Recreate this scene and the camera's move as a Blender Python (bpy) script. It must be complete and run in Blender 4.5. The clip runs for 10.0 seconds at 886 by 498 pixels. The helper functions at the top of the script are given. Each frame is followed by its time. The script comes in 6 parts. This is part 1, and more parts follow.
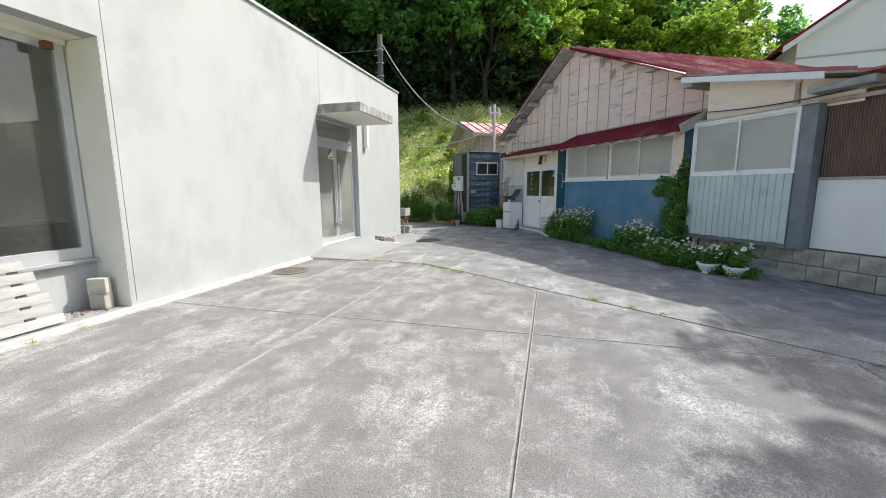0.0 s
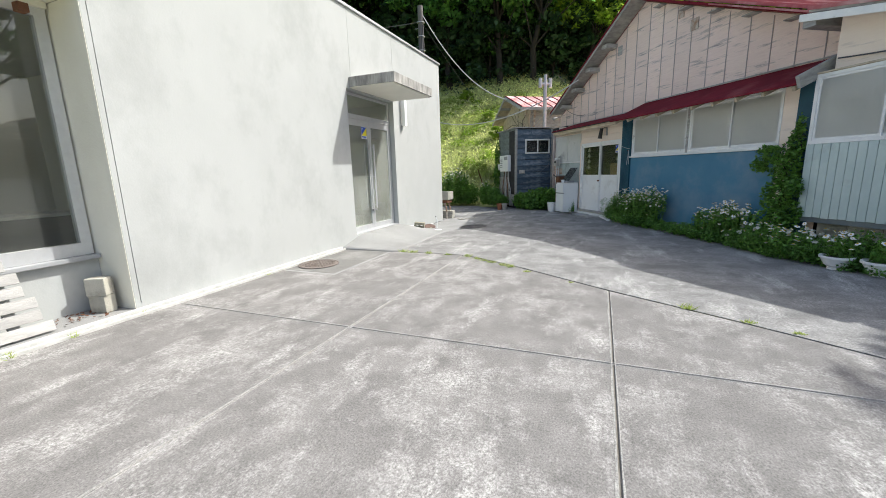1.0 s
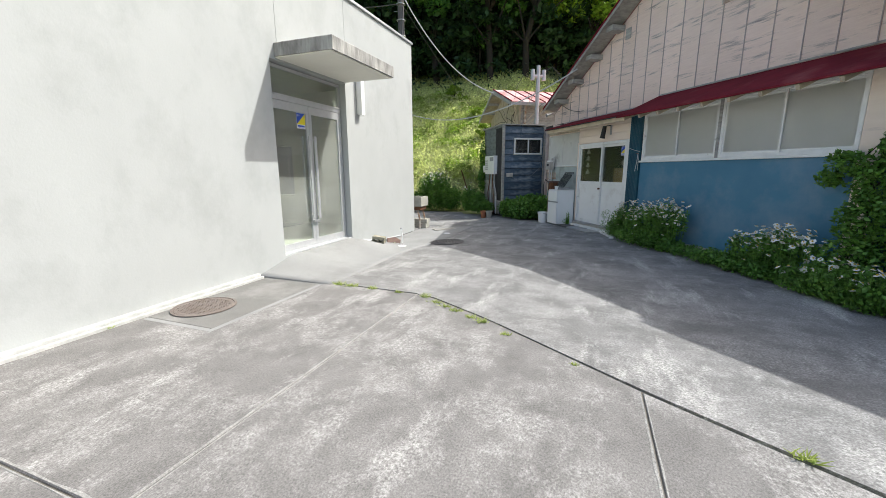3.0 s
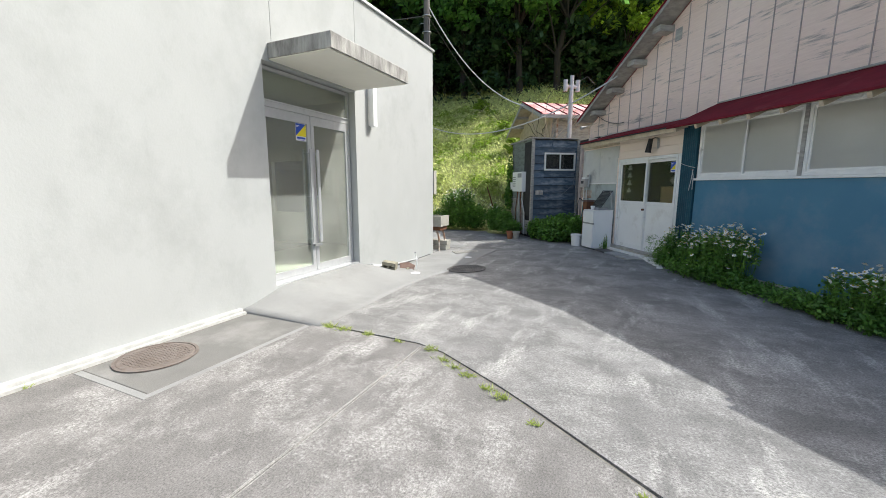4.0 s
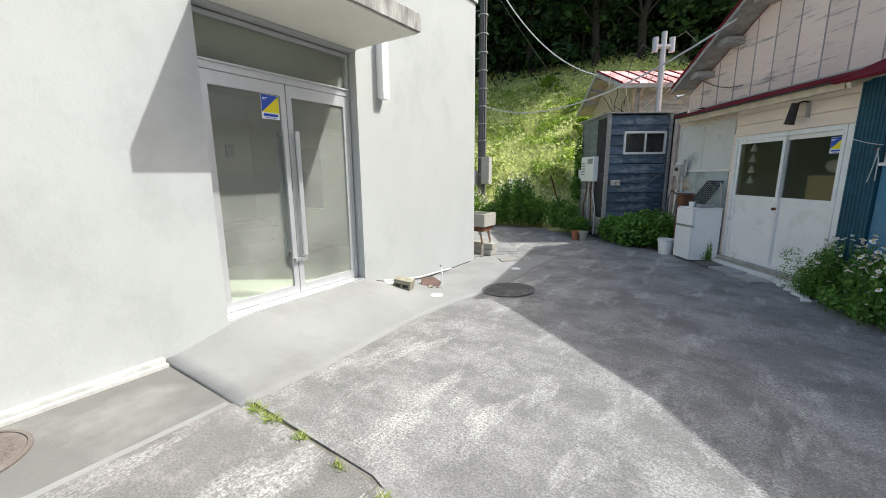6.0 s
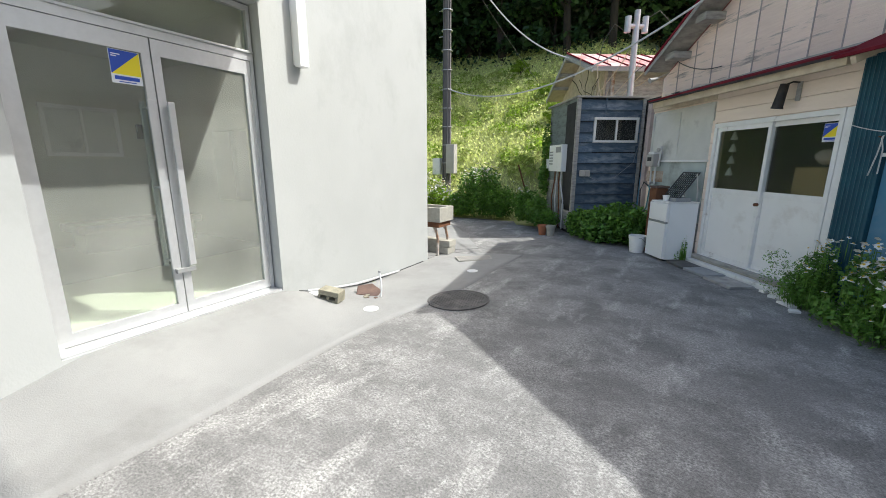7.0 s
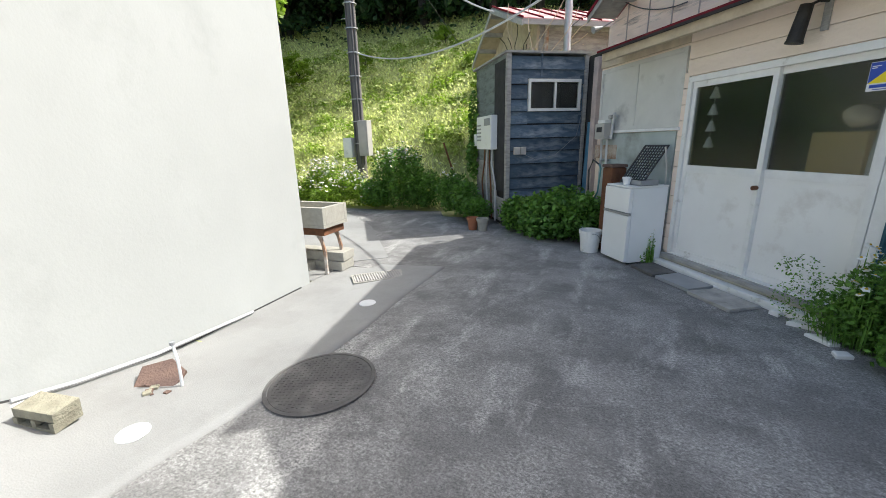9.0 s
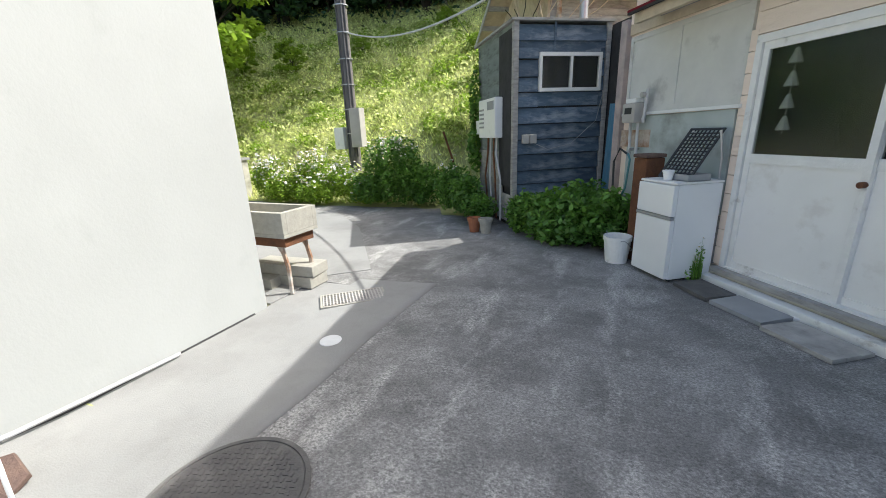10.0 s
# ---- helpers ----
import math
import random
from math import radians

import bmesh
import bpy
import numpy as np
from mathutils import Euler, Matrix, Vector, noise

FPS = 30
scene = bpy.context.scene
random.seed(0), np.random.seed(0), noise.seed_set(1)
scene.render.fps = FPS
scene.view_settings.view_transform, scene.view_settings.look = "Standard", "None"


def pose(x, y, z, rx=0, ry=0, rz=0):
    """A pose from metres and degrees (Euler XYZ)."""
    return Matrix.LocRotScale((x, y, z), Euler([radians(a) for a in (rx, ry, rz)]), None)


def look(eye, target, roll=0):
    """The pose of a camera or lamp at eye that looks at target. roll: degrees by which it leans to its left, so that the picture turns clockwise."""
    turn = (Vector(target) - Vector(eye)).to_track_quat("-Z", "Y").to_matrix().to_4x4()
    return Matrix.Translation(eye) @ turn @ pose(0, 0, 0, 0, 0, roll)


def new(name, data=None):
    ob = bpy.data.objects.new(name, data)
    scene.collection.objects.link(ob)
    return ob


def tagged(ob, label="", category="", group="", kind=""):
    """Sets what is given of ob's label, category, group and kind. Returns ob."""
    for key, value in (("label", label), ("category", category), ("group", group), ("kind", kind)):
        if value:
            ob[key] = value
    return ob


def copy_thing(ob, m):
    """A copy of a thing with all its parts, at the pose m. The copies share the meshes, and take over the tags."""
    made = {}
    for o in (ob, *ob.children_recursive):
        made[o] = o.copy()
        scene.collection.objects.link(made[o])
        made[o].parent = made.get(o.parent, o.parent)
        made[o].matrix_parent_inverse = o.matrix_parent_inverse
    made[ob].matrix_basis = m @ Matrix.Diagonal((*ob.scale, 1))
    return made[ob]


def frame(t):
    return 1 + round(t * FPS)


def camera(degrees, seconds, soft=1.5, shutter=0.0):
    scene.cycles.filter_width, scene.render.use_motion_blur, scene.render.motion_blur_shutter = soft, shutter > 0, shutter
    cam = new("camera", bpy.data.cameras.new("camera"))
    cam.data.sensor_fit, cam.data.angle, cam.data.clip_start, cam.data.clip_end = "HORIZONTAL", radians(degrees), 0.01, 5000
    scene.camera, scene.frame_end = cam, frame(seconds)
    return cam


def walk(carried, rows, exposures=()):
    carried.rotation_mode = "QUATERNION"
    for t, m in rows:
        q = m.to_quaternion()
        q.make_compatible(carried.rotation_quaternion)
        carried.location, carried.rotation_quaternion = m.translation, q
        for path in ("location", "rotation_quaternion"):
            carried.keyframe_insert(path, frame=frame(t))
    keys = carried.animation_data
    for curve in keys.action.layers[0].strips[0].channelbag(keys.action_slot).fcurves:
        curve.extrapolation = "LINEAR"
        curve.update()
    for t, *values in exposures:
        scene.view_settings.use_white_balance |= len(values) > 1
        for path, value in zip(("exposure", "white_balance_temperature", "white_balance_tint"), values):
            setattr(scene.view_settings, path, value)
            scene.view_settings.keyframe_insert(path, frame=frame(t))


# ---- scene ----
cam = camera(97.0, 10.0, 0.9)
PATH = [
    (0, (-0.019, 0.064, 1.462), (-0.537, 1.971, 1.157), -0.3),
    (0.5, (-0.145, 0.562, 1.457), (-0.867, 2.403, 1.154), -0.7),
    (1, (-0.3, 1.037, 1.417), (-1.033, 2.858, 1.031), -1.7),
    (1.5, (-0.341, 1.58, 1.439), (-0.997, 3.421, 1.013), -1.0),
    (2, (-0.431, 2.125, 1.427), (-1.036, 3.974, 0.964), -1.3),
    (2.5, (-0.489, 2.612, 1.436), (-1.053, 4.476, 0.981), -0.8),
    (2.7, (-0.523, 2.799, 1.45), (-1.132, 4.655, 1.02), -0.6),
    (4, (-0.79, 4.082, 1.516), (-1.606, 5.881, 1.201), 0.1),
    (4.5, (-0.968, 4.568, 1.543), (-1.884, 6.32, 1.245), 0.0),
    (5, (-1.032, 5.04, 1.583), (-2.054, 6.73, 1.27), -0.4),
    (5.2, (-1.084, 5.212, 1.597), (-2.134, 6.883, 1.275), -0.6),
    (6.3, (-1.193, 6.306, 1.579), (-2.301, 7.923, 1.183), -0.5),
    (6.5, (-1.233, 6.491, 1.576), (-2.319, 8.121, 1.17), -0.5),
    (7, (-1.308, 7.008, 1.575), (-2.299, 8.69, 1.142), 0.1),
    (7.5, (-1.393, 7.527, 1.562), (-2.301, 9.25, 1.108), 0.4),
    (8, (-1.531, 8.039, 1.547), (-2.361, 9.796, 1.074), 0.2),
    (8.5, (-1.591, 8.556, 1.545), (-2.367, 10.33, 1.045), -0.4),
    (9, (-1.734, 9.066, 1.523), (-2.454, 10.856, 0.996), -1.5),
    (9.5, (-1.824, 9.572, 1.496), (-2.556, 11.353, 0.954), -2.3),
    (10, (-1.957, 10.08, 1.471), (-2.708, 11.845, 0.903), -2.2),
]
walk(cam, [(t, look(eye, target, roll)) for t, eye, target, roll in PATH],
     [(0, 1.17, 6500, 7), (4.5, 1.15, 6500, 7), (6.5, 1.22, 6500, 6), (8, 1.37, 6550, 6.5), (10, 1.47, 6550, 6.5)])

# ---------------------------------------------------------------- light
SUN_TO = Vector((1.0, 0.69, 1.49)).normalized()
world = bpy.data.worlds.new("sky")
scene.world = world
world.use_nodes = True
wn = world.node_tree
sky = wn.nodes.new("ShaderNodeTexSky")
sky.sky_type, sky.sun_disc = "NISHITA", False
sky.dust_density, sky.air_density, sky.ozone_density = 4.0, 0.9, 0.4
sky.sun_elevation = math.asin(SUN_TO.z)
sky.sun_rotation = math.atan2(SUN_TO.x, SUN_TO.y)
wn.links.new(sky.outputs[0], wn.nodes["Background"].inputs[0])
wn.nodes["Background"].inputs[1].default_value = 0.118
sun_data = bpy.data.lights.new("sun", "SUN")
sun_data.energy, sun_data.angle, sun_data.color = 2.22, radians(0.53), (1.0, 0.985, 0.955)
sun = new("sun", sun_data)
sun.matrix_world = look(SUN_TO * 60, (0, 0, 0))


# ---------------------------------------------------------------- materials
def mat(name, a, b=None, scale=4.0, rough=0.8, bump=0.0, bump_scale=60.0, metal=0.0, stain=None, stain_scale=0.8,
        stain_at=(0.5, 0.7), stain_rough=0.62, speckle=0.0, stretch=(1, 1, 1), piece=0.0, island=0.0, translucent=0.0, spec=0.4, grit=0.0, grit_scale=180.0, scuff=None, scuff_at=(0.55, 0.66), scuff_turn=20.0, scuff_stretch=(5.0, 0.9, 1)):
    """A surface: two colours mixed by fine noise, larger stains over them, grit and relief, and a spread of brightness per piece."""
    m = bpy.data.materials.new(name)
    m.use_nodes = True
    nt = m.node_tree
    p = nt.nodes["Principled BSDF"]
    link = nt.links.new
    tc = nt.nodes.new("ShaderNodeTexCoord")
    mp = nt.nodes.new("ShaderNodeMapping")
    mp.inputs["Scale"].default_value = stretch
    link(tc.outputs["Object"], mp.inputs[0])

    def tex(s, detail=6.0, r=0.6, mp=mp):
        n = nt.nodes.new("ShaderNodeTexNoise")
        n.inputs["Scale"].default_value, n.inputs["Detail"].default_value, n.inputs["Roughness"].default_value = s, detail, r
        link(mp.outputs[0], n.inputs["Vector"])
        return n.outputs["Fac"]

    def ramp(v, lo, hi):
        n = nt.nodes.new("ShaderNodeMapRange")
        n.inputs["From Min"].default_value, n.inputs["From Max"].default_value = lo, hi
        link(v, n.inputs[0])
        return n.outputs[0]

    def mix(f, x, y, blend="MIX"):
        n = nt.nodes.new("ShaderNodeMix")
        n.data_type, n.blend_type = "RGBA", blend
        for value, socket in ((f, n.inputs[0]), (x, n.inputs[6]), (y, n.inputs[7])):
            if isinstance(value, (int, float)):
                socket.default_value = value
            elif isinstance(value, tuple):
                socket.default_value = (*value, 1.0)
            else:
                link(value, socket)
        return n.outputs[2]

    b = b or tuple(c * 0.8 for c in a)
    col = mix(ramp(tex(scale), 0.33, 0.67), a, b)
    if stain:
        f = ramp(tex(stain_scale, 12.0, stain_rough), *stain_at)
        if speckle:
            n = nt.nodes.new("ShaderNodeMath")
            n.operation = "MULTIPLY"
            link(f, n.inputs[0])
            fine = ramp(tex(speckle, 5.0, 0.8), 0.40, 0.60)
            link(fine, n.inputs[1])
            f = n.outputs[0]
        col = mix(f, col, stain)
        if scuff:
            mp2 = nt.nodes.new("ShaderNodeMapping")
            mp2.inputs["Scale"].default_value = scuff_stretch
            mp2.inputs["Rotation"].default_value = (0, 0, radians(scuff_turn))
            link(tc.outputs["Object"], mp2.inputs[0])
            n = nt.nodes.new("ShaderNodeMath")
            n.operation = "MULTIPLY"
            link(ramp(tex(1.0, 9.0, 0.66, mp2), *scuff_at), n.inputs[0])
            link(fine, n.inputs[1])
            col = mix(n.outputs[0], col, scuff)
    if grit:
        g = nt.nodes.new("ShaderNodeMath")
        g.operation = "MULTIPLY_ADD"
        link(ramp(tex(grit_scale, 5.0, 0.85), 0.34, 0.66), g.inputs[0])
        g.inputs[1].default_value, g.inputs[2].default_value = 2 * grit, 1 - grit
        col = mix(1.0, col, g.outputs[0], "MULTIPLY")
    if piece or island:
        if piece:
            v = nt.nodes.new("ShaderNodeObjectInfo").outputs["Random"]
        else:
            v = nt.nodes.new("ShaderNodeNewGeometry").outputs["Random Per Island"]
        g = nt.nodes.new("ShaderNodeMath")
        g.operation = "MULTIPLY_ADD"
        link(v, g.inputs[0])
        k = piece or island
        g.inputs[1].default_value, g.inputs[2].default_value = 2 * k, 1 - k
        col = mix(1.0, col, g.outputs[0], "MULTIPLY")
    link(col, p.inputs["Base Color"])
    p.inputs["Roughness"].default_value, p.inputs["Metallic"].default_value = rough, metal
    p.inputs["Specular IOR Level"].default_value = spec
    if bump:
        n = nt.nodes.new("ShaderNodeBump")
        n.inputs["Strength"].default_value, n.inputs["Distance"].default_value = bump, 0.02
        link(tex(bump_scale, 4.0), n.inputs["Height"])
        link(n.outputs[0], p.inputs["Normal"])
    if translucent:
        t = nt.nodes.new("ShaderNodeBsdfTranslucent")
        link(col, t.inputs[0])
        s = nt.nodes.new("ShaderNodeMixShader")
        s.inputs[0].default_value = translucent
        link(p.outputs[0], s.inputs[1])
        link(t.outputs[0], s.inputs[2])
        link(s.outputs[0], nt.nodes["Material Output"].inputs[0])
    return m


def glass(name, tint=(0.9, 0.93, 0.9), rough=0.0, dust=0.0):
    """Window glass, with a film of pale dust that catches the light."""
    m = bpy.data.materials.new(name)
    m.use_nodes = True
    nt = m.node_tree
    p = nt.nodes["Principled BSDF"]
    p.inputs["Base Color"].default_value = (*tint, 1)
    p.inputs["Roughness"].default_value = rough
    p.inputs["IOR"].default_value = 1.45
    p.inputs["Transmission Weight"].default_value = 1.0
    if dust:
        d = nt.nodes.new("ShaderNodeBsdfDiffuse")
        d.inputs[0].default_value = (0.78, 0.78, 0.73, 1)
        tc = nt.nodes.new("ShaderNodeTexCoord")
        n = nt.nodes.new("ShaderNodeTexNoise")
        n.inputs["Scale"].default_value, n.inputs["Detail"].default_value = 1.6, 7
        nt.links.new(tc.outputs["Object"], n.inputs["Vector"])
        r = nt.nodes.new("ShaderNodeMapRange")
        r.inputs["From Min"].default_value, r.inputs["From Max"].default_value = 0.3, 0.7
        r.inputs["To Min"].default_value, r.inputs["To Max"].default_value = dust * 0.65, dust * 1.35
        nt.links.new(n.outputs["Fac"], r.inputs[0])
        s = nt.nodes.new("ShaderNodeMixShader")
        nt.links.new(r.outputs[0], s.inputs[0])
        nt.links.new(p.outputs[0], s.inputs[1])
        nt.links.new(d.outputs[0], s.inputs[2])
        nt.links.new(s.outputs[0], nt.nodes["Material Output"].inputs[0])
    return m


render_white = mat("white wall render", (0.455, 0.470, 0.464), (0.425, 0.438, 0.432), 1.3, 0.85, 0.09, 50, stain=(0.335, 0.345, 0.338), stain_scale=0.9, stain_at=(0.50, 0.76), stain_rough=0.68, stretch=(1, 1, 0.75))
# cream reveal paint, lightened: light reflected off the yard is in the colour
reveal_bounce = mat("cream jamb paint with bounce light", (0.83, 0.81, 0.71), (0.78, 0.76, 0.66), 2.0, 0.85, 0.2, 45)
slab_stain = mat("canopy weathered concrete", (0.52, 0.51, 0.48), (0.2, 0.195, 0.185), 6, 0.9, 0.5, 40, stretch=(1, 1, 0.25), stain=(0.12, 0.115, 0.11), stain_scale=3.2, stain_at=(0.5, 0.66))
canopy_paint = mat("canopy soffit paint", (0.80, 0.78, 0.70), (0.76, 0.74, 0.66), 2.5, 0.85, 0.1)
concrete = mat("yard concrete", (0.152, 0.146, 0.141), (0.218, 0.21, 0.203), 3.4, 0.92, 0.14, 160, stain=(0.47, 0.458, 0.443), stain_scale=1.35, stain_at=(0.48, 0.64), stain_rough=0.78, speckle=42, grit=0.50, grit_scale=90, piece=0.05, stretch=(1.0, 0.8, 1), scuff=(0.53, 0.517, 0.50), scuff_at=(0.55, 0.70), scuff_turn=14, scuff_stretch=(2.4, 0.9, 1))
asphalt = mat("worn asphalt", (0.155, 0.153, 0.15), (0.225, 0.221, 0.217), 2.4, 0.93, 0.15, 110, stain=(0.40, 0.394, 0.383), stain_scale=1.7, stain_at=(0.45, 0.59), stain_rough=0.84, speckle=60, grit=0.48, grit_scale=80, stretch=(0.8, 1, 1), scuff=(0.55, 0.54, 0.52), scuff_at=(0.54, 0.66), scuff_turn=-35, scuff_stretch=(2.6, 0.9, 1))
ramp_concrete = mat("smooth ramp concrete", (0.305, 0.306, 0.30), (0.27, 0.271, 0.266), 1.6, 0.88, 0.25, 110, stain=(0.215, 0.213, 0.208), stain_scale=1.1, stain_at=(0.48, 0.75), stain_rough=0.7, grit=0.14, grit_scale=170)
patch_concrete = mat("smooth patching mortar", (0.20, 0.196, 0.186), (0.165, 0.162, 0.154), 2.2, 0.9, 0.3, 110, stain=(0.29, 0.284, 0.272), stain_scale=1.4, stain_at=(0.5, 0.72), grit=0.2, grit_scale=140)
lip_concrete = mat("pale worn joint edge", (0.38, 0.372, 0.355), (0.26, 0.255, 0.243), 14, 0.92, 0.5, 90, grit=0.4, grit_scale=90)
soil = mat("joint soil", (0.24, 0.225, 0.195), (0.13, 0.12, 0.10), 9, 0.95, 0.6, 40)
hill_soil = mat("hill earth and moss", (0.45, 0.47, 0.21), (0.30, 0.33, 0.14), 1.2, 0.95, 0.6, 8)
kerb_white = mat("white kerb render", (0.60, 0.60, 0.58), (0.45, 0.45, 0.43), 8, 0.85, 0.3, 50)
alu = mat("satin aluminium", (0.66, 0.67, 0.68), (0.60, 0.61, 0.62), 12, 0.38, 0.05, 90, metal=0.55)
alu_dark = mat("grey aluminium", (0.40, 0.41, 0.41), (0.33, 0.34, 0.34), 8, 0.45, metal=0.4)
clear_glass = glass("clear glass", (0.82, 0.92, 0.86), 0.0, 0.13)
shop_glass = glass("tinted shop glass", (0.75, 0.78, 0.75), 0.0, 0.028)
frosted = glass("frosted glass", (0.95, 0.95, 0.92), 0.32, 0.42)
room_cream = mat("room cream wall", (0.70, 0.69, 0.58), (0.64, 0.63, 0.53), 2, 0.9)
room_floor = mat("room pale linoleum", (0.58, 0.58, 0.45), (0.52, 0.52, 0.41), 3, 0.5)
# dark floor colour; also carries the painted dimness of the workshop store
room_dark = mat("dark room floor and painted store dimness", (0.10, 0.12, 0.11), (0.07, 0.08, 0.075), 3, 0.5)
curtain_white = mat("drawn white curtain", (0.90, 0.89, 0.83), (0.80, 0.79, 0.73), 2.2, 0.9, stretch=(3, 3, 0.4), stain=(0.46, 0.46, 0.43), stain_scale=1.1)
pink_board = mat("faded pink board", (0.93, 0.76, 0.67), (0.85, 0.68, 0.60), 6, 0.9, 0.6, 26, stretch=(0.6, 0.6, 5.5), stain=(0.36, 0.31, 0.29), stain_scale=1.7, stain_at=(0.545, 0.66), stain_rough=0.74, piece=0.06)
pink_lap = mat("pink lap siding", (0.92, 0.79, 0.68), (0.87, 0.74, 0.63), 4, 0.85, 0.3, 30, stretch=(0.5, 1, 3), stain=(0.44, 0.38, 0.35), stain_scale=1.6, stain_at=(0.6, 0.75), piece=0.04)
batten_wood = mat("grey pink batten", (0.52, 0.43, 0.40), (0.36, 0.31, 0.30), 7, 0.9, 0.4, 40, piece=0.1)
grey_wood = mat("weathered grey wood", (0.46, 0.45, 0.43), (0.28, 0.27, 0.26), 6, 0.9, 0.5, 40, stretch=(1, 1, 4), stain=(0.5, 0.49, 0.46), stain_scale=2.4, piece=0.12)
pale_wood = mat("pale rafter wood", (0.62, 0.53, 0.40), (0.46, 0.38, 0.28), 6, 0.85, 0.3, 40, piece=0.1)
red_tin = mat("red painted tin", (0.20, 0.020, 0.032), (0.14, 0.016, 0.025), 3, 0.9, 0.15, 20, spec=0.1, stain=(0.26, 0.08, 0.08), stain_scale=1.3, stain_at=(0.58, 0.78), piece=0.12)
red_tin_pale = mat("faded red roof tin", (0.46, 0.16, 0.16), (0.36, 0.10, 0.11), 3, 0.6, 0.15, 20, stain=(0.62, 0.42, 0.40), stain_scale=1.4, stain_at=(0.47, 0.66), piece=0.15)
hut_tin = mat("bleached pink-red roof tin", (0.55, 0.27, 0.26), (0.50, 0.22, 0.22), 3, 0.7, 0.15, 20, spec=0.2, stain=(0.72, 0.60, 0.58), stain_scale=1.3, stain_at=(0.45, 0.7), piece=0.15)
blue_tin = mat("faded blue sheet tin", (0.055, 0.19, 0.31), (0.075, 0.225, 0.345), 1.6, 0.5, 0.05, 12, stain=(0.20, 0.30, 0.39), stain_scale=1.1, stain_at=(0.46, 0.74))
blue_post = mat("dark teal tin", (0.016, 0.09, 0.13), (0.012, 0.065, 0.10), 5, 0.5, 0.1)
pale_tin = mat("pale blue corrugated tin", (0.57, 0.66, 0.635), (0.50, 0.595, 0.58), 2.5, 0.55, 0.1, stain=(0.33, 0.38, 0.37), stain_scale=2.0, stain_at=(0.6, 0.8))
grey_tin = mat("grey painted tin", (0.20, 0.23, 0.245), (0.15, 0.175, 0.19), 2, 0.6, 0.1, stain=(0.28, 0.30, 0.31), stain_scale=1.5)
brown_poly = mat("brown corrugated plastic", (0.12, 0.065, 0.045), (0.17, 0.10, 0.07), 3, 0.45, 0.05, stretch=(2, 2, 0.5))
white_panel = mat("white board panel", (0.87, 0.87, 0.85), (0.82, 0.82, 0.80), 2, 0.6)
block_concrete = mat("grey concrete block", (0.52, 0.50, 0.43), (0.42, 0.40, 0.345), 7, 0.95, 0.5, 60, piece=0.1, stain=(0.20, 0.20, 0.16), stain_scale=2)
yellow_block = mat("lichen-yellowed concrete block", (0.36, 0.34, 0.26), (0.25, 0.235, 0.18), 9, 0.95, 0.6, 50)
shed_blue = mat("weathered blue board", (0.115, 0.165, 0.225), (0.065, 0.10, 0.145), 3.0, 0.8, 0.4, 30, stretch=(1, 1, 4), stain=(0.31, 0.345, 0.385), stain_scale=1.7, stain_at=(0.48, 0.70), stain_rough=0.7, piece=0.28)
shed_grey = mat("green-grey board", (0.24, 0.28, 0.265), (0.17, 0.20, 0.19), 3, 0.85, 0.3, 30, stretch=(1, 1, 4), stain=(0.07, 0.075, 0.07), stain_scale=1.5, piece=0.1)
# tar paper of the shed; the same black also paints shade in gaps
tar_paper = mat("torn black tar paper", (0.03, 0.03, 0.032), (0.05, 0.05, 0.05), 5, 0.85, 0.4, 12)
white_paint = mat("white enamel", (0.88, 0.89, 0.89), (0.84, 0.85, 0.85), 2, 0.35, stain=(0.62, 0.60, 0.55), stain_scale=2.2, stain_at=(0.62, 0.8))
white_frame = mat("white window frame", (0.88, 0.88, 0.86), (0.80, 0.80, 0.78), 8, 0.6, 0.2, stain=(0.42, 0.38, 0.34), stain_scale=4, stain_at=(0.62, 0.75))
door_white = mat("dirty white door panel", (0.89, 0.89, 0.87), (0.84, 0.84, 0.82), 2, 0.5, stain=(0.55, 0.51, 0.45), stain_scale=1.3, stain_at=(0.52, 0.78), stain_rough=0.68)
grey_sheet = mat("grey translucent sheet", (0.68, 0.68, 0.65), (0.60, 0.60, 0.575), 3, 0.5, 0.1, stain=(0.28, 0.28, 0.265), stain_scale=1.7, stain_at=(0.55, 0.75))
grey_green = mat("grey-green board", (0.48, 0.54, 0.53), (0.41, 0.47, 0.46), 3, 0.7, stain=(0.24, 0.25, 0.235), stain_scale=2)
stack_metal = mat("galvanised flue pipe", (0.55, 0.56, 0.57), (0.42, 0.43, 0.44), 5, 0.42, 0.1, metal=0.6)
pole_concrete = mat("grey concrete pole", (0.17, 0.16, 0.155), (0.12, 0.115, 0.11), 5, 0.85, 0.3, 40, stretch=(1, 1, 0.3))
box_grey = mat("beige grey box", (0.50, 0.48, 0.45), (0.42, 0.40, 0.38), 3, 0.6)
black_iron = mat("black iron", (0.025, 0.025, 0.027), (0.05, 0.045, 0.04), 9, 0.55, 0.3, 60, metal=0.3)
rusty_cover = mat("dusty rust-brown iron", (0.15, 0.122, 0.108), (0.21, 0.185, 0.165), 9, 0.85, 0.4, 60, stain=(0.14, 0.11, 0.09), stain_scale=4)
iron_cover = mat("cast iron cover", (0.10, 0.098, 0.096), (0.14, 0.135, 0.13), 7, 0.8, 0.4, 60, stain=(0.21, 0.20, 0.19), stain_scale=3)
rust = mat("rusty iron", (0.20, 0.085, 0.04), (0.11, 0.05, 0.03), 8, 0.85, 0.5, 50)
rust_white = mat("rust-streaked white paint", (0.62, 0.58, 0.52), (0.30, 0.16, 0.09), 7, 0.8, 0.3, 40)
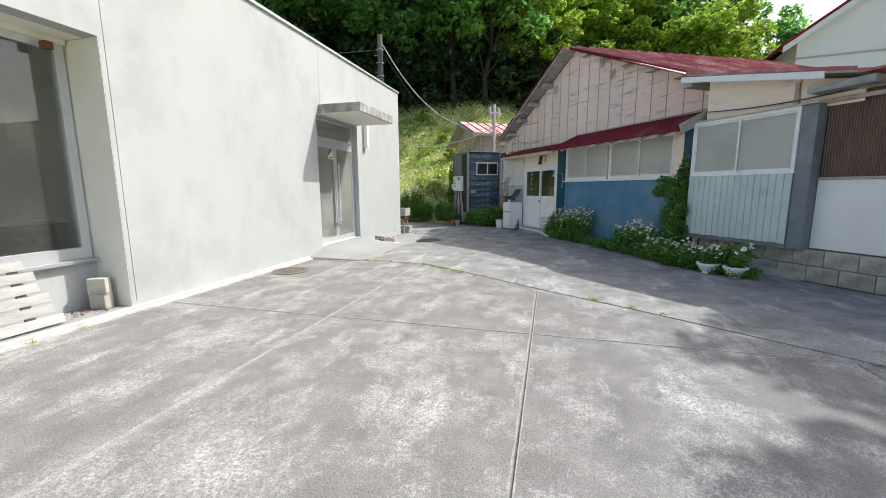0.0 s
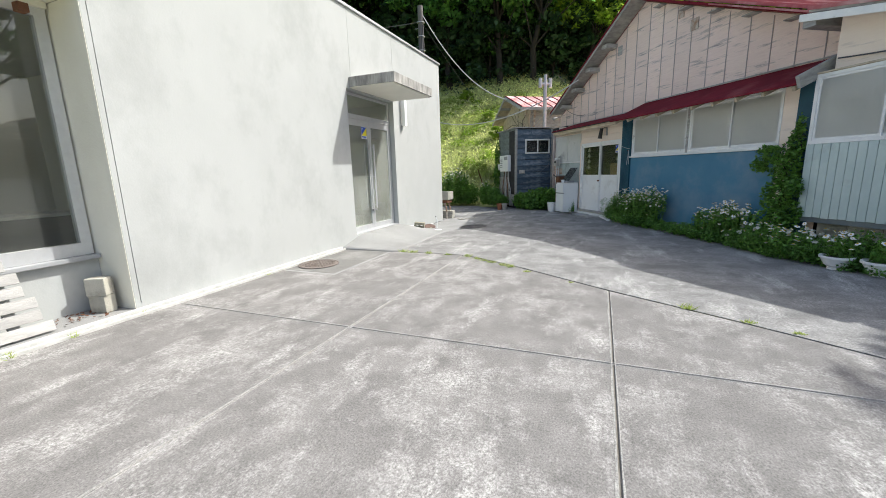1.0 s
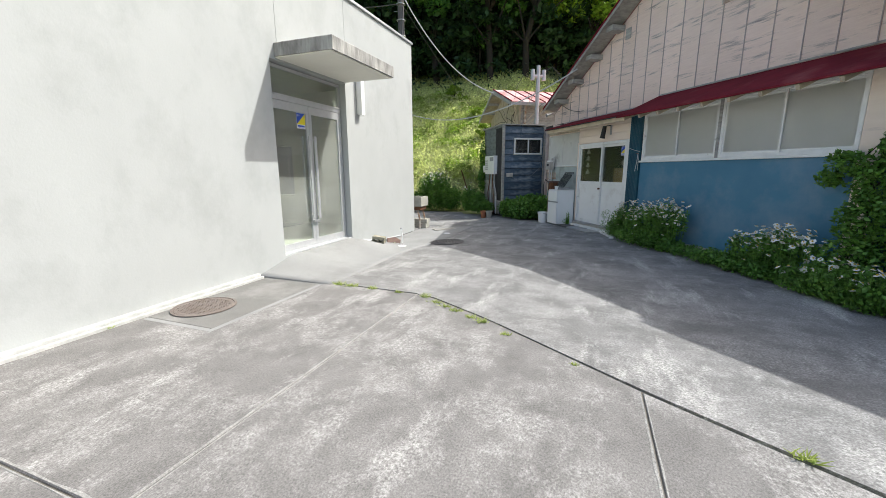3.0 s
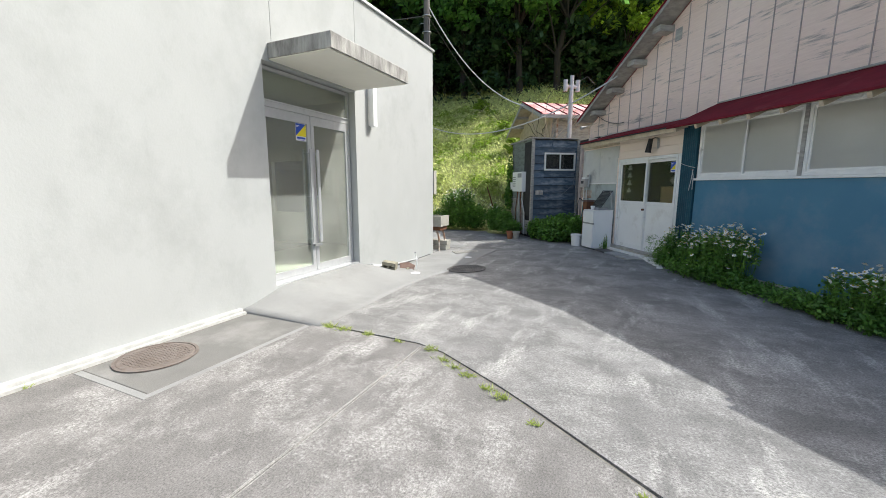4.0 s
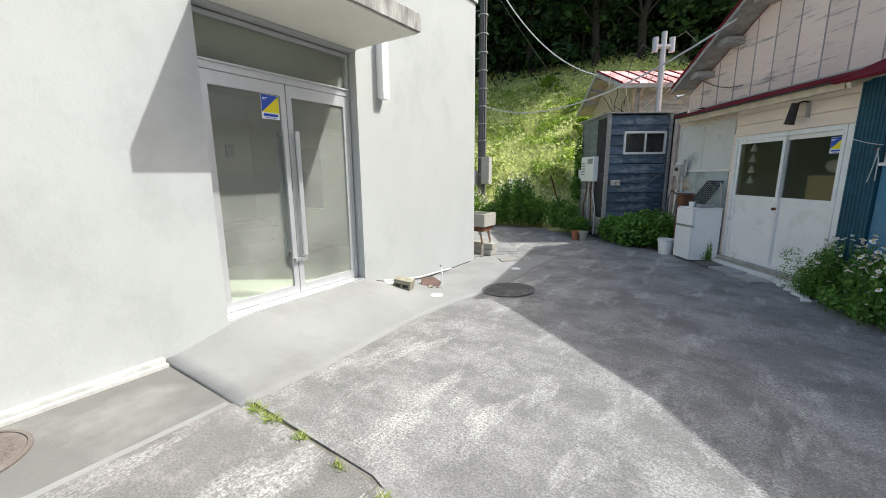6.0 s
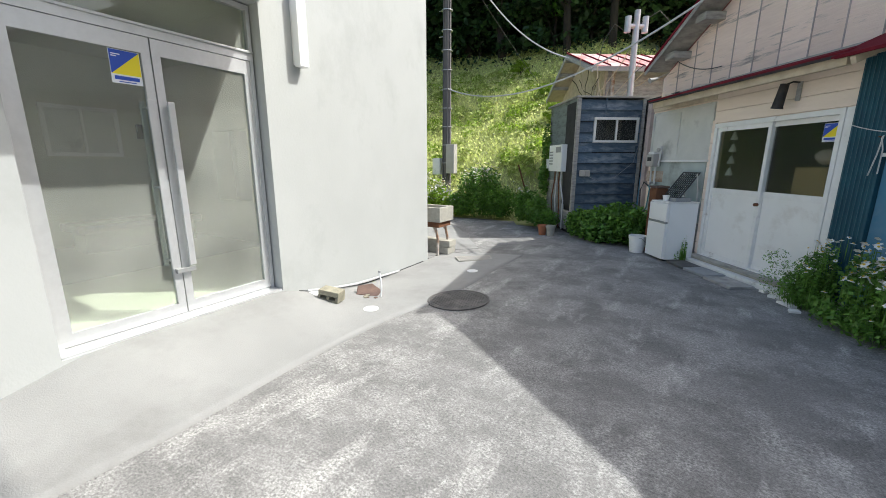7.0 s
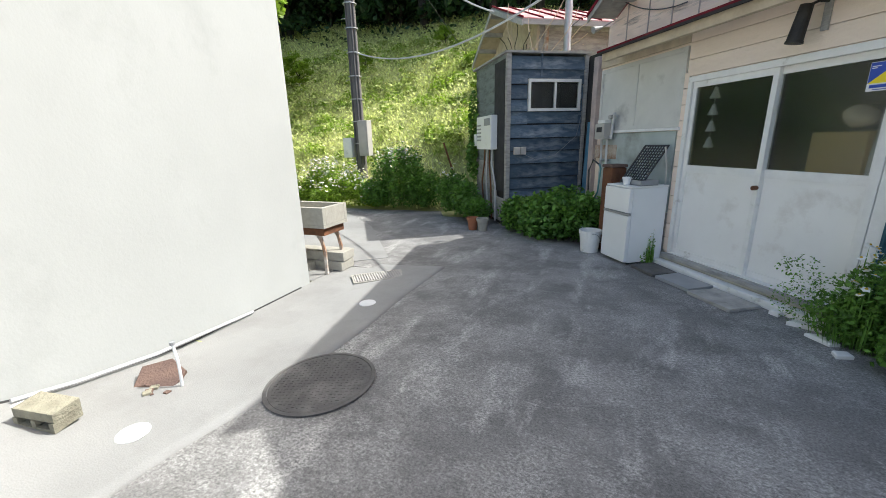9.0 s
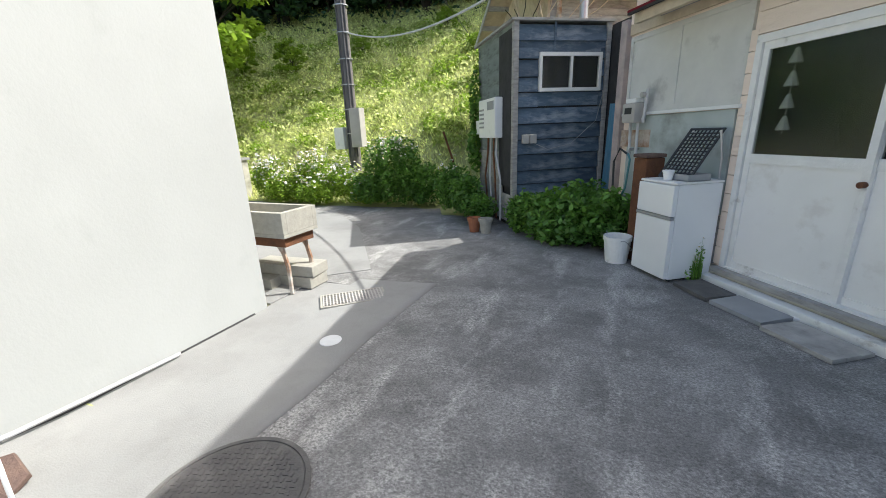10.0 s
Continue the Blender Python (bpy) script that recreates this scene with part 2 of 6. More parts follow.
tile_brown = mat("broken red-brown tile", (0.19, 0.125, 0.10), (0.12, 0.08, 0.07), 6, 0.9, 0.5, 60)
stone_sink = mat("terrazzo sink stone", (0.43, 0.415, 0.365), (0.35, 0.338, 0.30), 14, 0.85, 0.3, 60)
terracotta = mat("terracotta", (0.42, 0.17, 0.09), (0.33, 0.13, 0.07), 8, 0.85, 0.2)
cable_black = mat("grey cable sheath", (0.10, 0.10, 0.105), (0.07, 0.07, 0.075), 4, 0.7)
cable_white = mat("pale cable", (0.62, 0.63, 0.64), (0.5, 0.5, 0.5), 4, 0.6)
plastic_grey = mat("grey plastic", (0.36, 0.37, 0.38), (0.30, 0.31, 0.32), 4, 0.55)
black_plastic = mat("black plastic", (0.03, 0.032, 0.034), (0.045, 0.045, 0.048), 5, 0.45)
teal_hose = mat("teal hose", (0.10, 0.28, 0.30), (0.08, 0.22, 0.24), 5, 0.5)
sign_blue = mat("sign blue", (0.03, 0.09, 0.48), (0.03, 0.085, 0.45), 2, 0.5)
sign_yellow = mat("sign yellow", (0.86, 0.72, 0.03), (0.84, 0.70, 0.03), 2, 0.5)
sign_white = mat("sign white", (0.80, 0.82, 0.85), (0.78, 0.80, 0.83), 2, 0.5)
chalk_white = mat("white painted disc", (0.80, 0.81, 0.81), (0.72, 0.73, 0.73), 9, 0.7)
cardboard = mat("brown cardboard", (0.66, 0.46, 0.22), (0.58, 0.40, 0.19), 4, 0.85)
bark = mat("dark bark", (0.038, 0.032, 0.026), (0.024, 0.02, 0.017), 7, 0.95, 0.8, 18, stretch=(1, 1, 0.3))
leaf_forest = mat("forest leaves", (0.23, 0.46, 0.10), (0.085, 0.21, 0.06), 0.5, 0.45, island=0.5, translucent=0.58)
# darkened leaf copy: the deep shade under the trees is in the colour
leaf_shaded = mat("understory leaves with painted shade", (0.03, 0.075, 0.025), (0.018, 0.045, 0.016), 0.6, 0.5, island=0.4, translucent=0.2)
leaf_bright = mat("fresh bright leaves", (0.32, 0.46, 0.055), (0.22, 0.35, 0.04), 0.6, 0.5, island=0.4, translucent=0.52)
leaf_bush = mat("garden leaves", (0.17, 0.33, 0.055), (0.085, 0.20, 0.035), 2, 0.45, island=0.4, translucent=0.3)
grass_leaf = mat("meadow grass", (0.80, 0.82, 0.40), (0.64, 0.70, 0.29), 0.45, 0.6, island=0.4, translucent=0.5, stain=(0.42, 0.48, 0.14), stain_scale=0.22, stain_at=(0.5, 0.7))
weed_leaf = mat("yellow-green weeds", (0.46, 0.53, 0.16), (0.30, 0.40, 0.10), 6, 0.6, island=0.3, translucent=0.48)
petal = mat("white petals", (0.82, 0.82, 0.80), (0.76, 0.77, 0.74), 9, 0.7, island=0.1)
pollen = mat("yellow flower heart", (0.68, 0.46, 0.03), (0.6, 0.4, 0.03), 9, 0.7)
# white siding tinted lavender: the shaded side's tone is put into the colour
house_white = mat("far white siding with lavender shade", (0.60, 0.61, 0.72), (0.56, 0.57, 0.68), 1.2, 0.7)
pallet_wood = mat("bleached pallet wood", (0.46, 0.45, 0.435), (0.33, 0.325, 0.31), 6, 0.9, 0.4, 40, stretch=(3, 0.6, 3), piece=0.12)


# ---------------------------------------------------------------- mesh helpers
def thing(name, m, label, category, group="", kind=""):
    ob = new(name)
    ob.matrix_world = m
    ob.empty_display_size = 0.1
    return tagged(ob, label, category, group, kind)


def mesh_object(name, bm, material, smooth=False):
    me = bpy.data.meshes.new(name)
    bmesh.ops.recalc_face_normals(bm, faces=bm.faces)
    bm.to_mesh(me)
    bm.free()
    me.materials.append(material)
    if smooth:
        me.shade_smooth()
    return new(name, me)


def part(name, bm, material, parent, label="", smooth=False):
    ob = mesh_object(name, bm, material, smooth)
    ob.parent = parent
    return tagged(ob, label)


def piece(name, me, parent, m):
    ob = new(name, me)
    ob.parent = parent
    ob.matrix_basis = m
    return ob


def box(x0, y0, z0, x1, y1, z1, bevel=0.0, bm=None):
    bm = bm or bmesh.new()
    made = bmesh.ops.create_cube(bm, size=1.0)["verts"]
    for v in made:
        v.co = Vector(((x0 + x1) / 2 + v.co.x * abs(x1 - x0), (y0 + y1) / 2 + v.co.y * abs(y1 - y0), (z0 + z1) / 2 + v.co.z * abs(z1 - z0)))
    if bevel:
        edges = list({e for v in made for e in v.link_edges})
        bmesh.ops.bevel(bm, geom=edges, offset=bevel, segments=2, affect="EDGES", profile=0.7)
    return bm


def rod(p, q, r0, r1=None, seg=12, bm=None, caps=True):
    bm = bm or bmesh.new()
    p, q = Vector(p), Vector(q)
    m = Matrix.Translation((p + q) / 2) @ (q - p).to_track_quat("Z", "Y").to_matrix().to_4x4()
    bmesh.ops.create_cone(bm, cap_ends=caps, segments=seg, radius1=r0, radius2=r0 if r1 is None else r1, depth=(q - p).length, matrix=m)
    return bm


def tube(points, r, seg=7, bm=None):
    """A bent pipe or cable through the points."""
    bm = bm or bmesh.new()
    pts = [Vector(p) for p in points]
    rings = []
    for i, p in enumerate(pts):
        way = (pts[min(i + 1, len(pts) - 1)] - pts[max(i - 1, 0)]).normalized()
        side = way.cross(Vector((0, 0, 1)) if abs(way.z) < 0.9 else Vector((1, 0, 0))).normalized()
        up = side.cross(way)
        rings.append([bm.verts.new(p + r * (math.cos(a) * side + math.sin(a) * up)) for a in (2 * math.pi * k / seg for k in range(seg))])
    for a, b in zip(rings, rings[1:]):
        for k in range(seg):
            bm.faces.new((a[k], a[(k + 1) % seg], b[(k + 1) % seg], b[k]))
    bm.faces.new(rings[0][::-1])
    bm.faces.new(rings[-1])
    return bm


def sag(p, q, drop, n=14):
    p, q = Vector(p), Vector(q)
    return [p.lerp(q, k / n) - Vector((0, 0, drop * 4 * (k / n) * (1 - k / n))) for k in range(n + 1)]


def lathe(profile, seg=20, bm=None):
    """A turned body from (radius, height) pairs."""
    bm = bm or bmesh.new()
    rings = [[bm.verts.new((r * math.cos(2 * math.pi * k / seg), r * math.sin(2 * math.pi * k / seg), z)) for k in range(seg)] for r, z in profile]
    for a, b in zip(rings, rings[1:]):
        for k in range(seg):
            bm.faces.new((a[k], a[(k + 1) % seg], b[(k + 1) % seg], b[k]))
    bm.faces.new(rings[0])
    bm.faces.new(rings[-1])
    return bm


def prism(poly, z0, z1, bevel=0.0):
    """A flat slab with the outline poly."""
    bm = bmesh.new()
    face = bm.faces.new([bm.verts.new((x, y, z0)) for x, y in poly])
    up = bmesh.ops.extrude_face_region(bm, geom=[face])["geom"]
    top = [v for v in up if isinstance(v, bmesh.types.BMVert)]
    for v in top:
        v.co.z = z1
    if bevel:
        edges = [e for e in bm.edges if all(v in top for v in e.verts)]
        bmesh.ops.bevel(bm, geom=edges, offset=bevel, segments=1, affect="EDGES")
    return bm


def pierced(a0, a1, z0, z1, d0, d1, holes, axis="x"):
    """A wall of thickness d0..d1 along a, with rectangular holes (a0, a1, z0, z1) right through it."""
    bm = bmesh.new()
    aa = sorted({a0, a1, *(v for h in holes for v in h[:2] if a0 < v < a1)})
    zz = sorted({z0, z1, *(v for h in holes for v in h[2:] if z0 < v < z1)})
    for l, r in zip(aa, aa[1:]):
        for b, t in zip(zz, zz[1:]):
            if any(h[0] <= (l + r) / 2 <= h[1] and h[2] <= (b + t) / 2 <= h[3] for h in holes):
                continue
            box(*((l, d0, b, r, d1, t) if axis == "x" else (d0, l, b, d1, r, t)), bm=bm)
    bmesh.ops.remove_doubles(bm, verts=bm.verts, dist=1e-5)
    return bm


def wavy(w, h, pitch, depth, seg=6):
    """A corrugated sheet in the plane x-z with upright ribs, from x 0 to w and z 0 to h."""
    bm = bmesh.new()
    n = max(2, int(w / pitch * seg))
    rows = []
    for z in (0, h):
        rows.append([bm.verts.new((w * i / n, depth * math.cos(2 * math.pi * (w * i / n) / pitch), z)) for i in range(n + 1)])
    for i in range(n):
        bm.faces.new((rows[0][i], rows[0][i + 1], rows[1][i + 1], rows[1][i]))
    back = [[bm.verts.new((v.co.x, v.co.y + 0.004, v.co.z)) for v in row] for row in rows]
    for i in range(n):
        bm.faces.new((back[0][i + 1], back[0][i], back[1][i], back[1][i + 1]))
    for r in (0, 1):
        for i in range(n):
            bm.faces.new((rows[r][i], back[r][i], back[r][i + 1], rows[r][i + 1]))
    return bm


def flakes(name, centre, along, across, material):
    """One mesh of many separate four-cornered leaves: centres, half lengths and half widths as arrays of vectors."""
    n = len(centre)
    v = np.stack((centre - along, centre + across * 0.9 - along * 0.1, centre + along, centre - across * 0.9 - along * 0.1), axis=1).reshape(-1, 3)
    me = bpy.data.meshes.new(name)
    me.vertices.add(4 * n)
    me.vertices.foreach_set("co", v.ravel())
    me.loops.add(4 * n)
    me.loops.foreach_set("vertex_index", np.arange(4 * n, dtype=np.int32))
    me.polygons.add(n)
    me.polygons.foreach_set("loop_start", np.arange(0, 4 * n, 4, dtype=np.int32))
    me.update(calc_edges=True)
    me.materials.append(material)
    return me


def unit(a):
    return a / np.maximum(np.linalg.norm(a, axis=1, keepdims=True), 1e-6)


def leaf_set(rng, centre, size, flat=0.5):
    """Directions and sizes for leaves at the centres: random, leaning to lie flat."""
    n = len(centre)
    normal = rng.normal(size=(n, 3))
    normal[:, 2] = np.abs(normal[:, 2]) + flat
    normal = unit(normal)
    a = unit(np.cross(normal, rng.normal(size=(n, 3))))
    b = np.cross(normal, a)
    s = size * rng.uniform(0.6, 1.3, (n, 1))
    return a * s, b * s * 0.6


def blades(rng, base, height, width, lean):
    """Grass: a tall thin flake from each base point."""
    n = len(base)
    way = rng.normal(size=(n, 3)) * lean
    way[:, 2] = 1
    way = unit(way) * (height * rng.uniform(0.5, 1.3, (n, 1))) / 2
    side = unit(np.cross(way, rng.normal(size=(n, 3)))) * width
    return base + way * 0.95, way, side



# ---------------------------------------------------------------- ground
def ease(v):
    v = min(max(v, 0.0), 1.0)
    return v * v * (3 - 2 * v)


def yard_height(x, y):
    return -0.10 * ease((y - 8.5) / 3.5) * ease((-2.4 - x) / 2.0)


def hill_foot(x):
    return 18.2 + max(0.0, x + 5.5) * 0.95 - 0.25 * max(0.0, -14 - x)


def ground_height(x, y):
    """The yard, the meadow bank behind it and the wooded hill above."""
    up = y - hill_foot(x)
    if up < 0:
        return yard_height(x, y)
    bank = 0.55 * min(up, 13.6) + 0.46 * max(0.0, up - 13.6)
    bump = 0.35 * noise.noise((x * 0.25, y * 0.25, 0)) * ease(up / 4)
    return yard_height(x, y) * (1 - ease(up / 2)) + bank * (0.35 + 0.65 * ease(up / 3)) + bump


def ground_sheet():
    xs = np.concatenate((np.linspace(-400, -40, 7), np.arange(-36, 44, 0.8), np.linspace(50, 400, 7)))
    ys = np.concatenate((np.linspace(-300, -14, 6), np.arange(-10, 60, 0.8), np.linspace(66, 500, 8)))
    bm = bmesh.new()
    rows = []
    for y in ys:
        row = []
        for x in xs:
            z = ground_height(x, min(y, 110.0)) - 0.024
            row.append(bm.verts.new((x, y, z)))
        rows.append(row)
    for a, b in zip(rows, rows[1:]):
        for i in range(len(xs) - 1):
            bm.faces.new((a[i], a[i + 1], b[i + 1], b[i]))
    ob = mesh_object("ground", bm, hill_soil, True)
    return tagged(ob, "earth yard rising to a green wooded hill", "ground", kind="structure")


ground_sheet()
pavement = thing("pavement", pose(0, 0, 0), "mottled grey concrete yard slabs and worn asphalt with open joints", "pavement", kind="structure")
G = 0.005
# the slanting joint between the old slabs and the newer surface
EDGE = [(-3.72, 7.34), (-2.36, 7.30), (-1.45, 6.76), (-0.18, 5.86), (1.0, 5.12), (2.9, 3.80), (6.2, 2.0), (9.5, 0.2)]


def edge_y(x):
    for (xa, ya), (xb, yb) in zip(EDGE, EDGE[1:]):
        if xa <= x <= xb:
            return ya + (yb - ya) * (x - xa) / (xb - xa)
    return EDGE[0][1] if x < EDGE[0][0] else EDGE[-1][1]


def slab(poly):
    part("concrete_slab", prism(poly, -0.07, 0.0, 0.006), concrete, pavement)


XJ = (-4.80, -2.45, -0.155, 2.5, 6.0, 9.4)
YJ = (-7.0, -3.4, 0.25, 3.95)
for xa, xb in zip(XJ, XJ[1:]):
    for ya, yb in zip(YJ, YJ[1:]):
        if ya < 0 and xa > 7:
            continue
        top_a, top_b = min(yb, edge_y(xa + G) - 0.02), min(yb, edge_y(xb - G) - 0.02)
        if min(top_a, top_b) > ya + 0.1:
            slab([(xa + G, ya + G), (xb - G, ya + G), (xb - G, top_b - G), (xa + G, top_a - G)])
part("joint_bed", box(-4.83, -7.0, -0.05, 9.4, 5.0, -0.011), soil, pavement)
part("joint_bed", prism([(-4.83, 5.001), (1.1, 5.001), (-0.15, 5.83), (-1.45, 6.76), (-2.36, 7.31), (-4.83, 7.33)], -0.05, -0.011), soil, pavement)
# the slabs whose far side follows the slanting joint
slab([(-4.80 + G, 3.95 + G), (-2.45 - G, 3.95 + G), (-2.45 - G, 7.28), (-3.72, 7.32), (-3.83, 7.25), (-3.83, 5.57), (-4.80 + G, 5.57)])
part("concrete_slab", prism([(-4.80 + G, 5.63), (-3.89, 5.63), (-3.89, 7.25), (-4.80 + G, 7.25)], -0.07, 0.0, 0.006), patch_concrete, pavement, "smooth dark mortar patch round the cover")
part("mortar_joint", box(-4.79, 5.572, -0.04, -3.89, 5.628, -0.003), ramp_concrete, pavement)
part("mortar_joint", box(-3.888, 5.572, -0.04, -3.832, 7.24, -0.003), ramp_concrete, pavement)
slab([(-2.45 + G, 3.95 + G), (-0.155 - G, 3.95 + G), (-0.155 - G, 5.82), (-1.45, 6.73), (-2.38, 7.28), (-2.45 + G, 7.28)])
slab([(-0.155 + G, 3.95 + G), (2.65, 3.95 + G), (0.98, 5.10), (-0.155 + G, 5.81)])


def joint_lip(p, q, w=0.016):
    """A worn pale edge along a joint, broken and uneven in width."""
    p, q = Vector((*p, 0)), Vector((*q, 0))
    way = (q - p).normalized()
    side = Vector((-way.y, way.x, 0))
    n = max(2, int((q - p).length / 0.07))
    bm = bmesh.new()
    rows = []
    for i in range(n + 1):
        c = p.lerp(q, i / n)
        k = w * (0.55 + 0.9 * abs(noise.noise((c.x * 5, c.y * 5, 1.7)))) 
        rows.append([bm.verts.new(c + side * d + Vector((0, 0, z))) for d, z in ((0.0, -0.004), (0.003, 0.0026), (k, 0.0022), (k + 0.004, -0.004))])
    for a, b in zip(rows, rows[1:]):
        for j in range(3):
            bm.faces.new((a[j], a[j + 1], b[j + 1], b[j]))
    part("joint_edge", bm, lip_concrete, pavement)


for x, y0, y1 in ((-2.45, -3.4, 7.2), (-0.155, -3.4, 5.75)):
    joint_lip((x - G - 0.002, y0), (x - G - 0.002, y1), 0.014 if x < -1 else 0.017)
    joint_lip((x + G + 0.002, y1), (x + G + 0.002, y0), 0.008 if x < -1 else 0.012)
for y, x0, x1 in ((3.95, -4.75, 2.6), (0.25, -4.75, 6.0)):
    joint_lip((x0, y + G + 0.002), (x1, y + G + 0.002), 0.02)
    joint_lip((x1, y - G - 0.002), (x0, y - G - 0.002), 0.012)


def asphalt_field():
    """The newer rough surface, from the slanting joint to the foot of the bank."""
    bm = bmesh.new()
    rows = []
    for x in [-16.0 + 0.306 * i for i in range(40)] + [-3.736] + [-3.735 + 0.305 * i for i in range(46)]:
        lo = edge_y(x) + 0.008 if x > -3.7355 else 13.4
        hi = hill_foot(x) - 0.5 + 0.25 * noise.noise((x * 0.9, 3, 0)) if x < -5.0 else 17.2
        col = []
        for k in range(41):
            y = lo + (hi - lo) * k / 40
            col.append(bm.verts.new((x, y, yard_height(x, y) - 0.001)))
        col.insert(0, bm.verts.new((x, lo, yard_height(x, lo) - 0.08)))
        rows.append(col)
    for a, b in zip(rows, rows[1:]):
        if b[0].co.x == a[0].co.x or (a[0].co.x < -3.7355 < b[0].co.x):
            continue
        for k in range(41):
            bm.faces.new((a[k], b[k], b[k + 1], a[k + 1]))
    part("asphalt", bm, asphalt, pavement, "worn dark grey asphalt with pale scuffed patches")


asphalt_field()


def ramp_height(x, y):
    """The poured ramp: it climbs to the door sill and falls away past it."""
    wall = 0.022 + 0.158 * ease((y - 7.25) / 0.85) - 0.16 * ease((y - 9.55) / 0.75) - 0.13 * ease((y - 10.0) / 1.2)
    outer = yard_height(x, y) + 0.012
    k = ease((-3.85 - x) / 1.05)
    return wall * k + outer * (1 - k)


def ramp_slab():
    bm = bmesh.new()
    rows = []
    for i in range(45):
        y = 7.262 + i * (13.6 - 7.262) / 44
        bulge = -3.725 + 0.03 * math.sin((y - 7.2) * 2.1) + 0.08 * ease((y - 10.0) / 0.9) + 0.08 * ease((y - 10.9) / 1.1)
        row = [bm.verts.new((bulge, y, yard_height(bulge, y) - 0.02))]
        for j in range(15):
            x = bulge + (-4.97 - bulge) * j / 14
            row.append(bm.verts.new((x, y, ramp_height(x, y) - 0.006 * ease((7.5 - y) / 0.2) + 0.002)))
        rows.append(row)
    for a, b in zip(rows, rows[1:]):
        for j in range(15):
            bm.faces.new((a[j], a[j + 1], b[j + 1], b[j]))
    bm.faces.new([v for v in rows[0]] + [bm.verts.new((-4.97, 7.262, -0.05))])
    part("ramp", bm, ramp_concrete, pavement, "smooth pale concrete ramp", True)


ramp_slab()
# right outline follows the cast shadow, so the pale shape paints the sunlit patch
part("apron", prism([(-10.5, 12.72), (-4.97, 12.72), (-4.97, 13.55), (-4.55, 13.9), (-5.0, 14.5), (-6.0, 15.8), (-7.4, 17.0), (-10.5, 17.2)], -0.12, -0.093), ramp_concrete, pavement, "pale concrete apron past the corner, cut along the shadow's edge")
# the pale strip at the foot of the white wall, and the plinth strip beside the slabs
part("kerb", box(-4.95, -6.5, -0.05, -4.885, 7.25, 0.050, 0.008), kerb_white, pavement, "chalky footing ledge under the wall")
part("kerb", box(-4.870, -6.5, -0.05, -4.828, 7.25, 0.020, 0.006), kerb_white, pavement, "chalky white kerb strip")


def grid_points(rng, n, x0, x1, y0, y1):
    return np.column_stack((rng.uniform(x0, x1, n), rng.uniform(y0, y1, n)))


# ---------------------------------------------------------------- white concrete building
WX, NY, TOP = -4.95, 12.66, 4.54
bld = thing("concrete_building", pose(0, 0, 0), "flat-roofed white rendered concrete building with a glass entrance", "building")
DOOR = (7.83, 9.69, 0.18, 3.06)
BAY = (-4.6, 3.58, -0.2, 3.16)
front = pierced(-6.5, NY, -0.25, TOP, WX - 0.22, WX, [DOOR, BAY, (7.996, 8.004, 3.3, TOP), (9.736, 9.744, 3.3, TOP), (3.632, 3.640, 0.1, TOP)], "y")
part("wall", front, render_white, bld)
for y in (8.0, 9.74, 3.636):
    part("joint_strip", box(WX - 0.05, y - 0.03, 0.1 if y < 4 else 3.3, WX - 0.012, y + 0.03, TOP - 0.01), slab_stain, bld)
part("wall", box(-14.0, NY - 0.22, -0.25, WX - 0.222, NY, TOP), render_white, bld)
part("wall", box(-14.0, -6.5, -0.25, WX - 0.222, -6.28, TOP), render_white, bld)
# unseen rear wall; its openings are added to brighten the rooms
part("wall", pierced(-6.5, NY, -0.25, TOP, -14.2, -14.002, [(-5.0, -2.0, 1.0, 2.6), (-0.5, 3.5, 1.0, 2.6), (6.0, 8.0, 0.9, 2.6), (8.6, 11.4, 0.9, 2.6)], "y"), render_white, bld)
part("roof", box(-14.0, -6.28, 4.0, WX - 0.224, NY - 0.222, 4.2), slab_stain, bld)
part("coping", box(WX - 0.27, -6.55, TOP + 0.002, WX + 0.035, NY + 0.035, TOP + 0.05, 0.006), alu, bld, "thin bright metal coping")
part("coping", box(-14.2, NY - 0.25, TOP + 0.003, WX - 0.272, NY + 0.035, TOP + 0.05, 0.006), alu, bld, "thin bright metal coping")
# shop window bay, set back under the upper wall
part("soffit", box(-5.62, -4.6, 3.163, WX - 0.222, 3.578, 3.24), reveal_bounce, bld)
part("jamb", box(-5.62, 3.582, -0.2, WX - 0.222, 3.70, 3.16), reveal_bounce, bld)
# thin facing added so the unlit reveal also takes the lightened cream
part("jamb_face", box(WX - 0.221, 3.574, -0.05, WX - 0.003, 3.5795, 3.16), reveal_bounce, bld)
part("jamb", box(-5.62, -4.72, -0.2, WX - 0.222, -4.602, 3.16), reveal_bounce, bld)
part("sill_wall", box(-5.62, -4.6, -0.2, -5.46, 3.58, 0.60, 0.006), render_white, bld)
part("sill", box(-5.60, -4.6, 0.602, -5.38, 3.57, 0.645, 0.008), plastic_grey, bld, "dark grey window sill")
part("step", box(-5.458, -4.6, -0.06, WX, 3.578, 0.045, 0.01), ramp_concrete, bld)
part("bracket", box(-5.40, 3.28, 2.98, -5.30, 3.36, 3.06, 0.01), rust, bld, "rusty little bracket")
shop = part("window", pierced(-4.6, 3.56, 0.648, 3.10, -5.56, -5.48, [(-4.5, -1.95, 0.78, 3.02), (-1.85, 0.75, 0.78, 3.02), (0.85, 3.46, 0.78, 3.02)], "y"), alu, bld, "large aluminium-framed shop window")
for ya, yb in ((-4.5, -1.95), (-1.85, 0.75), (0.85, 3.46)):
    ob = part("pane", box(-5.525, ya - 0.01, 0.77, -5.515, yb + 0.01, 3.03), shop_glass, shop)
    ob.visible_shadow = False
